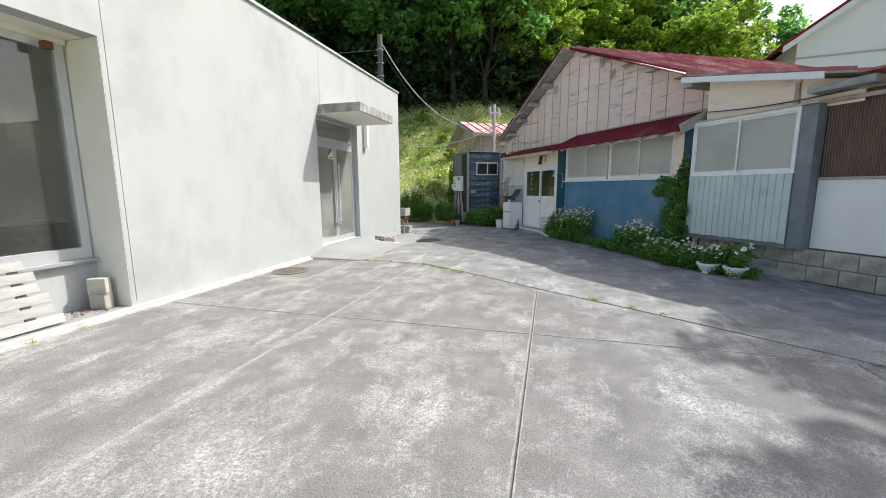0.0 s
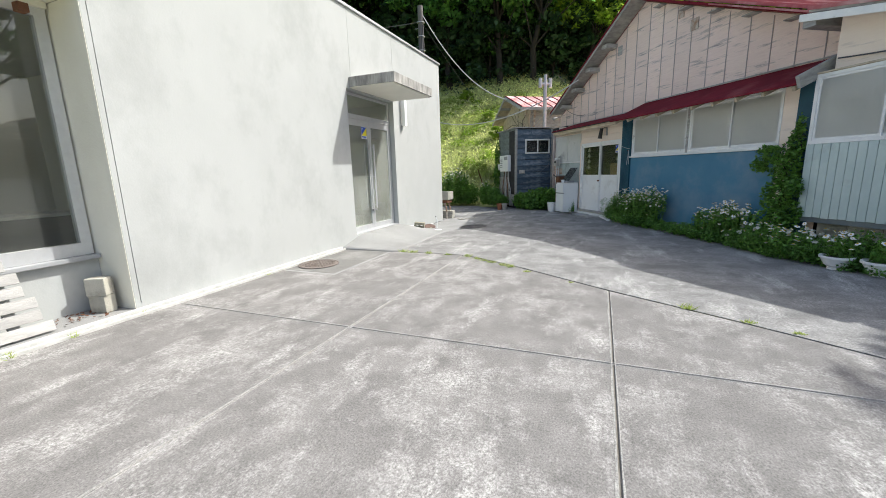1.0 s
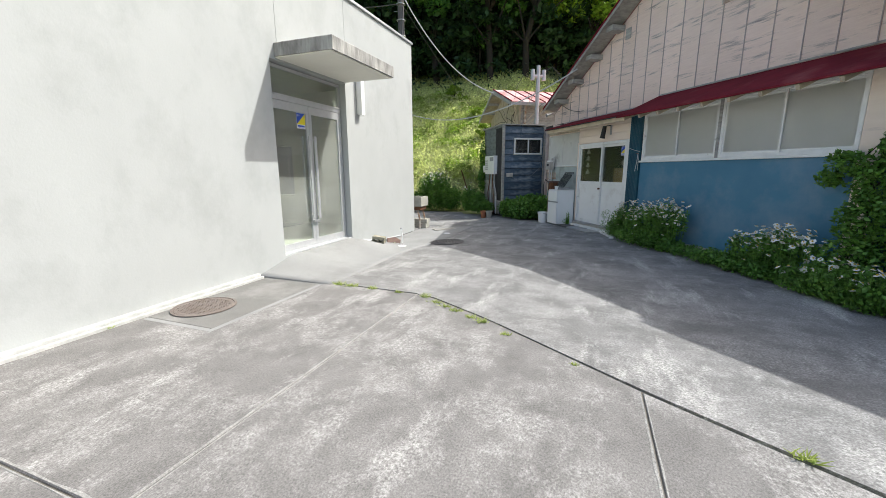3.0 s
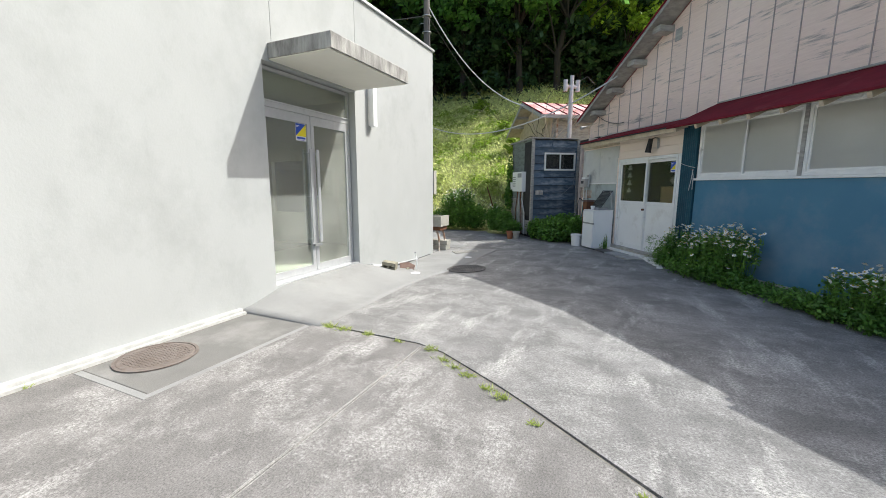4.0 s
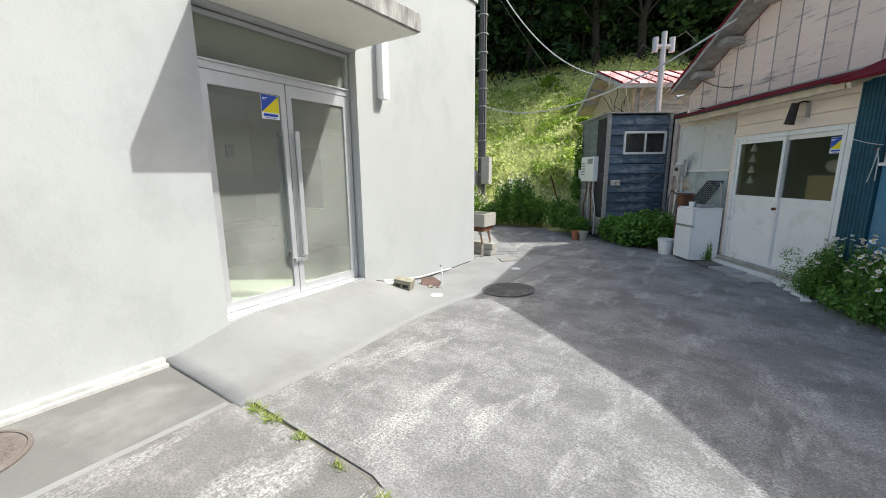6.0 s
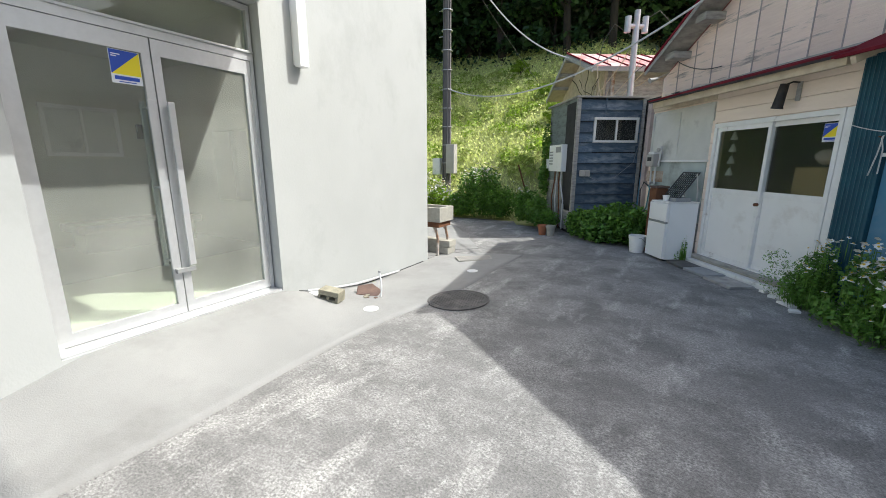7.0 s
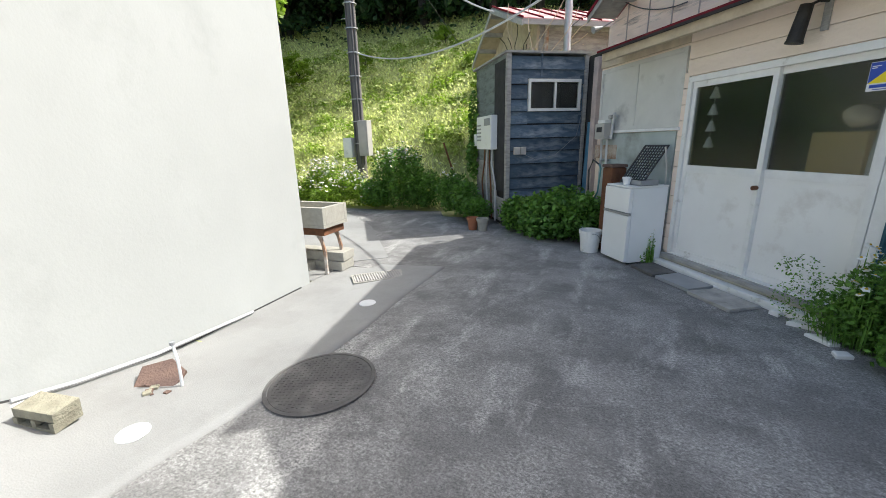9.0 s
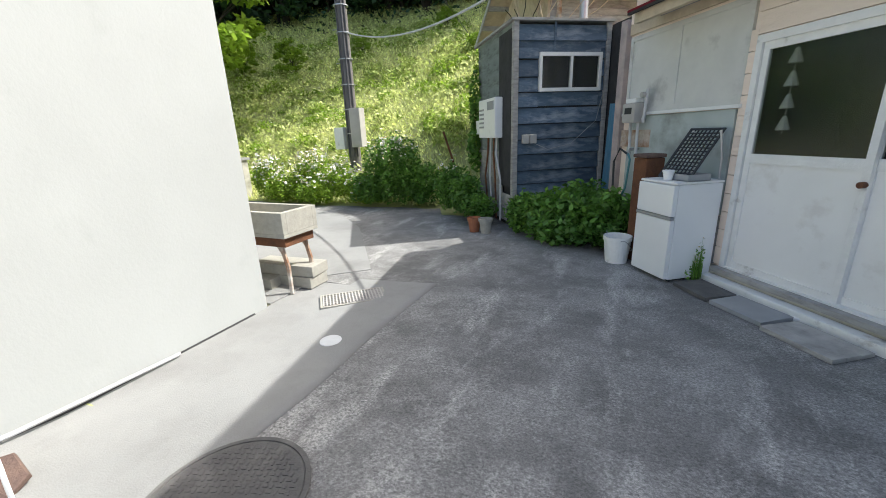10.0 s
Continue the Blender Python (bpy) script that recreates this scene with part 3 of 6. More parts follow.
part("lintel", box(-5.60, -4.6, 3.102, -5.44, 3.56, 3.16), reveal_bounce, bld)

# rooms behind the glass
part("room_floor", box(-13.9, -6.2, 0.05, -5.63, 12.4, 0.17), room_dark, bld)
part("room_floor", box(-7.2, 6.6, 0.171, WX - 0.225, 11.2, 0.196), room_floor, bld, "pale yellow linoleum")
part("room_ceiling", box(-13.9, -6.2, 3.30, -5.18, 12.4, 3.36), room_cream, bld)
part("partition", pierced(-6.2, 12.4, 0.17, 3.3, -10.1, -10.0, [(-1.0, 0.6, 0.17, 2.2), (6.3, 7.6, 0.17, 2.3)], "y"), room_cream, bld)
inner = part("inner_window", pierced(9.33, 10.35, 1.66, 2.47, -9.998, -9.96, [(9.39, 9.82, 1.72, 2.41), (9.86, 10.29, 1.72, 2.41)], "y"), white_frame, bld, "white-framed inner window")
for ya, yb in ((9.39, 9.82), (9.86, 10.29)):
    part("pane", box(-9.99, ya - 0.005, 1.715, -9.984, yb + 0.005, 2.415), grey_sheet, inner)
part("partition", box(-10.0, 5.3, 0.17, -5.63, 5.4, 3.3), room_cream, bld)
part("partition", pierced(-10.0, -5.18, 0.17, 3.3, 11.2, 11.3, [(-8.6, -7.6, 0.9, 2.1)]), room_cream, bld)
counter = thing("shop_counter", pose(0, 0, 0), "low dark counter inside the shop window", "counter")
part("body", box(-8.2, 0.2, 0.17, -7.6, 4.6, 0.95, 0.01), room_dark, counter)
part("worktop", box(-8.25, 0.15, 0.952, -7.55, 4.65, 1.0, 0.01), grey_sheet, counter)
cab = thing("wall_cabinet", pose(0, 0, 0), "pale cabinet with a framed front against the room wall", "cabinet")
part("body", box(-9.99, 1.6, 0.17, -9.6, 2.9, 2.1, 0.01), grey_sheet, cab)
part("door", box(-9.598, 1.66, 0.25, -9.57, 2.22, 2.04, 0.008), white_frame, cab)
part("door", box(-9.598, 2.26, 0.25, -9.57, 2.84, 2.04, 0.008), white_frame, cab)
notice = thing("wall_panel", pose(0, 0, 0), "small dark control panel on the room wall", "panel")
part("plate", box(-9.998, 10.61, 1.98, -9.95, 10.78, 2.24, 0.01), black_plastic, notice)
bench = thing("low_bench", pose(0, 0, 0), "dark low bench inside the entrance", "bench")
part("seat", box(-9.6, 9.2, 0.5, -8.9, 11.0, 0.62, 0.02), black_plastic, bench)
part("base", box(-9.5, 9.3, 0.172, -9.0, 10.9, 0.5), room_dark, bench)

# entrance: frame set back in the opening, fixed transom and two glazed leaves
DX = -5.085
part("gap_filler", pierced(7.832, 9.688, 0.185, 3.058, DX - 0.05, DX - 0.02, [(7.86, 9.66, 0.2, 3.03)], "y"), black_plastic, bld, "dark sealing gap round the frame")
entry = part("entrance", pierced(7.848, 9.672, 0.19, 3.045, DX - 0.055, DX + 0.012, [(7.885, 9.635, 2.635, 3.0), (7.885, 9.635, 0.215, 2.545)], "y"), alu, bld, "aluminium entrance frame with a transom light")
ob = part("pane", box(DX - 0.028, 7.875, 2.625, DX - 0.020, 9.645, 3.01), clear_glass, entry, "transom pane")
ob.visible_shadow = False
part("transom_bar", box(DX + 0.013, 7.85, 2.612, DX + 0.03, 9.67, 2.632, 0.004), alu, entry)
part("threshold", box(DX - 0.06, 7.835, 0.170, WX - 0.01, 9.685, 0.198, 0.004), alu, entry)


def door_leaf(y0, y1, pull):
    leaf = part("door", pierced(y0, y1, 0.22, 2.54, DX - 0.035, DX + 0.005, [(y0 + 0.065, y1 - 0.065, 0.315, 2.415)], "y"), alu, bld, "glazed aluminium door leaf, shut")
    ob = part("pane", box(DX - 0.020, y0 + 0.06, 0.31, DX - 0.012, y1 - 0.06, 2.42), clear_glass, leaf)
    ob.visible_shadow = False
    for x, w, sgn in ((DX + 0.055, 0.026, 1), (DX - 0.095, 0.018, -1)):
        bm = box(x - 0.010, pull - w, 0.66, x + 0.010, pull + w, 2.06, 0.006)
        for z in (0.72, 1.36, 2.0):
            rod((x, pull, z), (DX - 0.015, pull, z), 0.010, seg=8, bm=bm)
        part("pull_handle", bm, alu, leaf, "long flat pull handle")
    return leaf


door_leaf(7.886, 8.755, 8.685)
door_leaf(8.765, 9.634, 8.835)
part("lock", rod((DX + 0.004, 8.72, 0.95), (DX + 0.03, 8.72, 0.95), 0.022, seg=14), alu, bld)
part("stopper", box(DX + 0.006, 8.70, 0.60, DX + 0.05, 8.86, 0.64, 0.006), alu_dark, bld)


def sticker(m, w, h):
    """A security notice: blue and yellow halves over a white band with a bar for its lettering."""
    s = thing("security_sticker", m, "square blue and yellow security sticker with a lettered white band", "sticker")
    part("backing", box(0, 0, 0, w, 0.001, h), sign_white, s)
    b = 0.27 * h
    for poly, mt, nm in (([(0.02 * w, b), (0.02 * w, h * 0.98), (0.98 * w, h * 0.98)], sign_blue, "blue_half"), ([(0.02 * w, b), (0.98 * w, h * 0.98), (0.98 * w, b)], sign_yellow, "yellow_half")):
        bm = bmesh.new()
        f = bm.faces.new([bm.verts.new((x, -0.001, z)) for x, z in poly])
        ret = bmesh.ops.extrude_face_region(bm, geom=[f])["geom"]
        for v in ret:
            if isinstance(v, bmesh.types.BMVert):
                v.co.y -= 0.001
        part(nm, bm, mt, s)
    part("letter_bar", box(0.10 * w, -0.002, 0.11 * h, 0.90 * w, -0.0005, 0.22 * h), sign_blue, s)
    part("letter_bar", box(0.22 * w, -0.002, 0.04 * h, 0.78 * w, -0.0005, 0.065 * h), sign_blue, s)
    part("letter_bar", box(0.07 * w, -0.0035, 0.84 * h, 0.36 * w, -0.002, 0.87 * h), sign_white, s)
    part("letter_bar", box(0.07 * w, -0.0035, 0.78 * h, 0.24 * w, -0.002, 0.81 * h), sign_white, s)
    return s


sticker(pose(DX - 0.008, 8.475, 2.165, 0, 0, 90), 0.205, 0.245)

canopy = part("canopy", prism([(WX, 7.93), (-3.95, 7.93), (-3.95, 9.72), (WX, 9.72)], 3.10, 3.285, 0.012), slab_stain, bld, "stained concrete canopy slab over the entrance")
part("soffit", box(WX, 7.95, 3.083, -3.98, 9.70, 3.099, 0.003), canopy_paint, canopy, "cream painted underside")
wl = thing("wall_light", pose(WX, 10.11, 2.575), "slim white fluorescent wall light beside the entrance", "lamp")
part("backplate", box(0.0, -0.05, 0.0, 0.03, 0.05, 0.72, 0.004), white_frame, wl)
part("cover", box(0.031, -0.06, -0.02, 0.12, 0.06, 0.74, 0.012), white_paint, wl, "white acrylic cover")


# ---------------------------------------------------------------- pink workshop
RB = pose(-0.37, 13.6, 0, 0, 0, -56)
# local frame: x along the front towards the yard's mouth, y into the building, z up
shop2 = thing("workshop", RB, "old workshop with faded pink boards and a red tin roof", "building")


GD, EAVE, EAVE_R, LOW = 0.55, 0.20, 0.36, -0.30   # set-back of the gable, its roof's edge, and the lower roof's edge


def rake_z(s):
    """Height of the roof's edge along the front."""
    if s < 0.87:
        return 5.60 - 0.54 * (0.87 - s)
    if s < 5.45:
        return 5.60 - 0.435 * (s - 0.87)
    return 3.608 - 0.235 * (s - 5.45)


ROOF = [(-3.2, rake_z(-3.2)), (0.87, 5.60), (5.45, rake_z(5.45)), (8.0, rake_z(8.0))]


def front_slice(a, b, z0, y0, y1):
    """A piece of the gable between a and b, up to just under the roof."""
    bm = bmesh.new()
    xs = [a] + [v for v in (0.87, 5.45) if a < v < b] + [b]
    ring = [(a, z0), (b, z0)] + [(x, rake_z(x) - 0.10) for x in reversed(xs)]
    f = bm.faces.new([bm.verts.new((x, y0, z)) for x, z in ring])
    for v in bmesh.ops.extrude_face_region(bm, geom=[f])["geom"]:
        if isinstance(v, bmesh.types.BMVert):
            v.co.y = y1
    return bm


part("gable_wall", front_slice(-3.35, 8.0, 2.62, GD + 0.03, GD + 0.15), pink_lap, shop2)
part("gable_wall", box(-3.35, GD + 0.03, 0.0, -2.7, GD + 0.15, 2.62), pink_lap, shop2)
rng = np.random.default_rng(5)
s = -3.33
while s < 5.65:
    w = 0.42 + 0.05 * rng.random()
    e = min(s + w, 5.7)
    low = 0.1 if s < -2.8 else 2.85
    part("board", front_slice(s + 0.004, e - 0.004, low, GD, GD + 0.028), pink_board, shop2)
    part("batten", box(e - 0.007, GD - 0.014, low + 0.01, e + 0.007, GD - 0.001, max(3.0, rake_z(e) - 0.14), 0.003), batten_wood, shop2)
    s = e
for a, b in ((5.71, 7.2), (7.22, 7.98)):
    part("board", front_slice(a, b, 2.62, -0.02 if a < 7 else -0.018, 0.008), pink_lap, shop2)
part("return_board", box(5.705, 0.01, 2.62, 5.725, GD + 0.02, rake_z(5.71) - 0.1), pink_lap, shop2)
part("batten", box(7.14, -0.04, 2.66, 7.20, -0.021, 3.05), batten_wood, shop2)
for s, z, w in ((-0.06, 4.61, 0.17), (2.48, 4.44, 0.21), (2.09, 4.82, 0.15)):
    part("vent", box(s - w / 2, GD - 0.02, z - 0.12, s + w / 2, GD - 0.003, z + 0.12, 0.004), grey_wood if s < 2 else rust_white, shop2, "small wooden vent hatch")

# roof: tin strips on each slope, with standing seams, eaves board and brackets
DEEP = 9.0


def roof_strip(sa, za, sb, zb, y0, y1, t=0.03):
    bm = bmesh.new()
    top = [(sa, y0, za), (sb, y0, zb), (sb, y1, zb), (sa, y1, za)]
    a = [bm.verts.new(p) for p in top]
    b = [bm.verts.new((x, y, z - t)) for x, y, z in top]
    bm.faces.new(a), bm.faces.new(b[::-1])
    for i in range(4):
        bm.faces.new((a[i], b[i], b[(i + 1) % 4], a[(i + 1) % 4]))
    return bm


(SL, ZL), (SA, ZA), (SK, ZK), (SR, ZR) = ROOF
roof = part("roof", roof_strip(SL, ZL - 0.02, SA, ZA - 0.02, EAVE - 0.10, DEEP), red_tin_pale, shop2, "faded red tin roof")
part("roof_underlay", roof_strip(SA, ZA - 0.02, SK, ZK - 0.02, EAVE_R, DEEP), grey_wood, roof)
part("roof_underlay", roof_strip(SK, ZK - 0.02, SR, ZR - 0.02, LOW, DEEP), grey_wood, roof)
y = LOW - 0.02
while y < DEEP:
    for n, ((sa, za), (sb, zb)) in enumerate(((ROOF[1], ROOF[2]), (ROOF[2], ROOF[3]))):
        ya = max(y, EAVE_R - 0.02) if n == 0 else y
        if ya < y + 0.4:
            up = 0.045 * (y - LOW)
            part("tin_sheet", roof_strip(sa, za + 0.004 + up, sb, zb + 0.004 + up, ya + 0.004, y + 0.45, 0.02), red_tin_pale, roof)
            part("seam", roof_strip(sa, za + 0.03 + up, sb, zb + 0.03 + up, ya - 0.012, ya + 0.012, 0.05), red_tin_pale, roof)
    y += 0.454
# added triangle that fills the step in the roofs' cast shadow
bm = bmesh.new()
tri = [(s, y, ZA + (ZK - ZA) * (s - SA) / (SK - SA) - 0.024) for s, y in ((SA + 2.0, EAVE_R - 0.002), (SK - 0.002, LOW + 0.1), (SK - 0.002, EAVE_R - 0.002))]
top, bot = [bm.verts.new(p) for p in tri], [bm.verts.new((x, y, z - 0.03)) for x, y, z in tri]
bm.faces.new(top), bm.faces.new(bot[::-1])
for i in range(3):
    bm.faces.new((top[i], bot[i], bot[(i + 1) % 3], top[(i + 1) % 3]))
part("tin_gusset", bm, red_tin_pale, roof, "tapering tin overhang added between the two roofs to shape their shadow")
part("bargeboard", roof_strip(SL - 0.02, ZL - 0.04, SA, ZA - 0.03, EAVE - 0.125, EAVE - 0.105, 0.10), grey_wood, roof, "weathered grey bargeboard")
part("edge_strip", roof_strip(SL - 0.02, ZL - 0.01, SA, ZA, EAVE - 0.14, EAVE - 0.128, 0.05), red_tin, roof, "red tin edge strip")
part("edge_strip", roof_strip(SA, ZA - 0.01, SK, ZK - 0.02, EAVE_R - 0.032, EAVE_R - 0.022, 0.06), red_tin, roof, "red tin edge strip")
part("soffit", roof_strip(SL, ZL - 0.055, SA, ZA - 0.055, EAVE - 0.10, GD, 0.015), grey_wood, roof)
part("soffit", roof_strip(SA, ZA - 0.055, SK, ZK - 0.055, EAVE_R, GD, 0.015), grey_wood, roof)
for s in (-2.75, -2.0, -1.2, -0.4, 1.4, 2.2, 3.0, 3.8, 4.6):
    bm = box(s - 0.05, (EAVE if s < 0.87 else EAVE_R) + 0.01, rake_z(s) - 0.20, s + 0.2, GD, rake_z(s) - 0.08 - (0.10 if s > 0.87 else 0), 0.005)
    part("purlin", bm, grey_wood, roof)
part("fascia", roof_strip(SK - 0.1, ZK - 0.05, SR - 0.35, ZR + 0.055, LOW - 0.03, LOW - 0.005, 0.10), white_frame, roof, "peeling white fascia board")
part("purlin", box(SK - 0.06, LOW, ZK - 0.26, SK + 0.12, 0.5, ZK - 0.1, 0.008), grey_wood, roof)
part("purlin", box(7.45, LOW, 2.80, 8.2, 0.0, 2.90, 0.01), grey_wood, roof)
part("eaves_board", box(7.0, -0.06, 2.66, 9.9, -0.022, 2.72, 0.004), batten_wood, shop2)

# lower front wall: far panels, door, blue wall under the windows, pillar
part("post", box(-2.76, -0.04, 0.0, -2.64, 0.10, 2.68, 0.006), batten_wood, shop2)
part("wall", pierced(-2.64, 5.62, 0.02, 2.72, 0.03, 0.16, [(-2.6, -1.02, 1.62, 2.47), (-0.95, 0.90, 0.14, 2.14), (1.38, 3.10, 1.67, 2.62), (3.16, 5.04, 1.67, 2.62)]), pink_lap, shop2)
z = 2.15
for k in range(3):
    part("lap_board", box(-0.99, 0.002 - 0.002 * k, z + 0.17 * k, 1.0, 0.028, z + 0.17 * k + 0.166, 0.004), pink_lap, shop2)
for k in range(12):
    part("lap_board", box(-1.03, 0.0, 0.16 + 0.17 * k, -0.955, 0.028, 0.16 + 0.17 * k + 0.164, 0.004), pink_lap, shop2)
part("lap_board", box(0.905, -0.004, 0.14, 1.0, 0.028, 2.14, 0.004), white_frame, shop2, "peeling white door post")
for z in (2.50, 2.615):
    part("lap_board", box(-2.63, 0.0, z, -1.0, 0.028, z + 0.11, 0.004), pale_wood if z < 2.6 else pink_lap, shop2)
part("foundation", box(-2.7, -0.05, -0.1, 7.55, 0.2, 0.13, 0.01), block_concrete, shop2)

win = part("window", pierced(-2.6, -1.02, 1.62, 2.47, 0.0, 0.05, [(-2.55, -1.86, 1.67, 2.42), (-1.80, -1.07, 1.67, 2.42)]), grey_sheet, shop2, "blind window covered with grey sheet")
for a, b in ((-2.55, -1.86), (-1.80, -1.07)):
    part("sheet", box(a - 0.02, 0.012, 1.65, b + 0.02, 0.022, 2.44), grey_sheet, win)
part("board", box(-2.5, -0.002, 0.62, -1.05, 0.024, 1.58, 0.004), grey_green, shop2, "grey-green weatherboard panel")
part("ledge", box(-2.62, -0.03, 1.585, -1.0, 0.0, 1.618, 0.004), white_frame, shop2)
part("board", box(-2.63, -0.006, 1.22, -2.1, -0.003, 1.42, 0.001), rust_white, shop2)
part("board", box(-2.63, 0.0, 0.14, -1.04, 0.026, 0.612, 0.004), grey_wood, shop2)


def leaf_door(a, b, y):
    d = part("door", pierced(a, b, 0.16, 2.08, y, y + 0.035, [(a + 0.05, b - 0.05, 1.20, 2.02), (a + 0.05, b - 0.05, 0.22, 1.12)]), white_frame, shop2, "white sliding door, shut, glass above and panel below")
    part("panel", box(a + 0.045, y + 0.012, 0.215, b - 0.045, y + 0.022, 1.125), door_white, d, "dirty white lower panel")
    part("pane", box(a + 0.045, y + 0.014, 1.195, b - 0.045, y + 0.02, 2.025), frosted2, d, "faintly frosted pane")
    return d


frosted2 = glass("hazy door glass", (0.66, 0.70, 0.66), 0.16, 0.016)
part("door_frame", pierced(-0.95, 0.90, 0.13, 2.14, -0.01, 0.05, [(-0.90, 0.85, 0.16, 2.08)]), white_frame, shop2)
d1 = leaf_door(-0.895, 0.02, 0.012)
d2 = leaf_door(-0.03, 0.845, 0.052)
part("handle", rod((0.0, 0.015, 1.03), (0.0, -0.03, 1.03), 0.022, seg=12), rust, d1, "rusty round knob")
part("track", box(-0.97, -0.08, 0.10, 0.95, 0.0, 0.145, 0.006), grey_wood, shop2)
part("sill", box(-1.0, -0.16, -0.02, 2.0, -0.052, 0.07, 0.015), white_frame, shop2, "broken whitewashed sill")
# store behind the door, its dimness put into the dark surface colour
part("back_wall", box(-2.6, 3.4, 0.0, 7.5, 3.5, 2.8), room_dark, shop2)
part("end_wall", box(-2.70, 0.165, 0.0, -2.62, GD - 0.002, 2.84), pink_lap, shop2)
# screen added behind the gap; its black colour stands for the shade there
part("return_wall", box(-4.6, 0.505, 0.0, -2.72, 0.535, 2.9), tar_paper, shop2, "added black screen standing in for the shade in the gap")
# unseen partition added to keep the door panes dark
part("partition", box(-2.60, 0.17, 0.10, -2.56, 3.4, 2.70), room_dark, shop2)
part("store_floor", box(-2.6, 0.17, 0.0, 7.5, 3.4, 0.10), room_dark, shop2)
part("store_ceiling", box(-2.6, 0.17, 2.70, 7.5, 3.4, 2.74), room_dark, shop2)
carton = thing("cardboard_carton", RB @ pose(0.45, 0.38, 0.1), "brown cardboard carton stack behind the door glass", "box")
part("carton", box(-0.25, -0.2, 0.0, 0.25, 0.2, 0.62, 0.01), cardboard, carton)
part("carton", box(-0.2, -0.18, 0.622, 0.2, 0.18, 1.42, 0.01), cardboard, carton)
bag = thing("plastic_bag", RB @ pose(0.45, 0.38, 1.522), "crumpled pinkish plastic bag on the cartons", "bag")
bm = bmesh.new()
bmesh.ops.create_icosphere(bm, subdivisions=3, radius=0.11)
for v in bm.verts:
    v.co *= 1 + 0.25 * noise.noise(v.co * 9)
    v.co.z = max(v.co.z * 0.8 + 0.12, 0.0)
part("film", bm, pink_lap, bag, smooth=True)
for s0, z0, r, mt, lab in ((0.72, 0.1, 0.16, sign_white, "crumpled pale blue plastic bag behind the door glass"), (0.66, 0.1, 0.14, white_paint, "white plastic sack behind the door glass")):
    sack = thing("plastic_bag", RB @ pose(s0, 0.36 + 0.3 * (r < 0.15), z0), lab, "bag", "bags in the store")
    bm = bmesh.new()
    bmesh.ops.create_icosphere(bm, subdivisions=3, radius=1.0)
    for v in bm.verts:
        v.co *= 1 + 0.22 * noise.noise(v.co * 2.3 + Vector((s0 * 9, 0, 0)))
        v.co = Vector((v.co.x * r, v.co.y * r, max(0.0, 0.8 + v.co.z * 0.86)))
    part("film", bm, mt, sack, smooth=True)
tag_line = thing("hanging_tags", RB @ pose(-0.72, 0.14, 1.36), "string of white tags hanging behind the door glass", "tags")
part("cord", rod((0, 0, 0), (0, 0, 0.66), 0.004, seg=6), cable_white, tag_line)
for k in range(4):
    part("tag", rod((0, -0.003, 0.03 + 0.17 * k), (0, -0.003, 0.14 + 0.17 * k), 0.05, 0.012, 8), white_paint, tag_line)
sticker(RB @ pose(0.64, 0.064, 1.80), 0.18, 0.20)

part("post", box(1.005, -0.03, 0.05, 1.34, 0.028, 2.66, 0.008), blue_post, shop2, "dark teal tin-clad post")
for k in range(7):
    part("rib", rod((1.03 + 0.045 * k, -0.032, 0.06), (1.03 + 0.045 * k, -0.032, 2.64), 0.009, seg=6), blue_post, shop2)
bm = wavy(4.0, 1.50, 0.30, 0.0012, 8)
ob = part("blue_cladding", bm, blue_tin, shop2, "faded blue sheet tin cladding")
ob.matrix_basis = pose(1.35, 0.008, 0.13)
part("sill", box(1.34, -0.035, 1.632, 5.08, 0.03, 1.668, 0.006), white_frame, shop2)


def slider(a, b, z0, z1, y, parent, mid=None):
    """A two-light sliding window with curtained panes."""
    mid = mid or (a + b) / 2
    w = part("window", pierced(a, b, z0, z1, y, y + 0.07, [(a + 0.045, b - 0.045, z0 + 0.05, z1 - 0.045)]), white_frame, parent, "white aluminium sliding window, shut")
    for l, r, o in ((a + 0.046, mid + 0.02, 0.012), (mid - 0.02, b - 0.046, 0.038)):
        f = part("sash", pierced(l, r, z0 + 0.051, z1 - 0.046, y + o, y + o + 0.022, [(l + 0.028, r - 0.028, z0 + 0.085, z1 - 0.08)]), white_frame, w)
        part("pane", box(l + 0.022, y + o + 0.008, z0 + 0.08, r - 0.022, y + o + 0.014, z1 - 0.075), frosted, w)
    bm = bmesh.new()
    n = int((b - a) / 0.02)
    rows = [[bm.verts.new((a + 0.03 + (b - a - 0.06) * i / n, y + 0.115 + 0.012 * math.sin(i * 0.75 + 2 * math.sin(i * 0.11)), zz)) for i in range(n + 1)] for zz in (z0 + 0.02, z1)]
    for i in range(n):
        bm.faces.new((rows[0][i], rows[0][i + 1], rows[1][i + 1], rows[1][i]))
    part("curtain", bm, curtain_white, w, "drawn off-white curtain", True)
    return w


slider(1.38, 3.10, 1.67, 2.62, -0.005, shop2)
slider(3.16, 5.04, 1.67, 2.62, -0.012, shop2)
part("mullion", box(3.102, -0.02, 1.67, 3.158, 0.03, 2.64, 0.004), grey_wood, shop2)
part("pillar", box(5.05, -0.02, 0.1, 5.29, 0.029, 2.69, 0.006), pink_lap, shop2)
part("pillar", box(5.295, -0.05, 0.1, 5.60, 0.029, 2.69, 0.008), blue_post, shop2, "dark teal tin-clad pillar")

# tin lean-to roof along the front, from the gable down over the door and windows
awn = part("awning", roof_strip(1.10, 2.575, 5.55, 2.56, -0.465, -0.44, 0.028), red_tin, shop2, "narrow red tin lean-to roof")
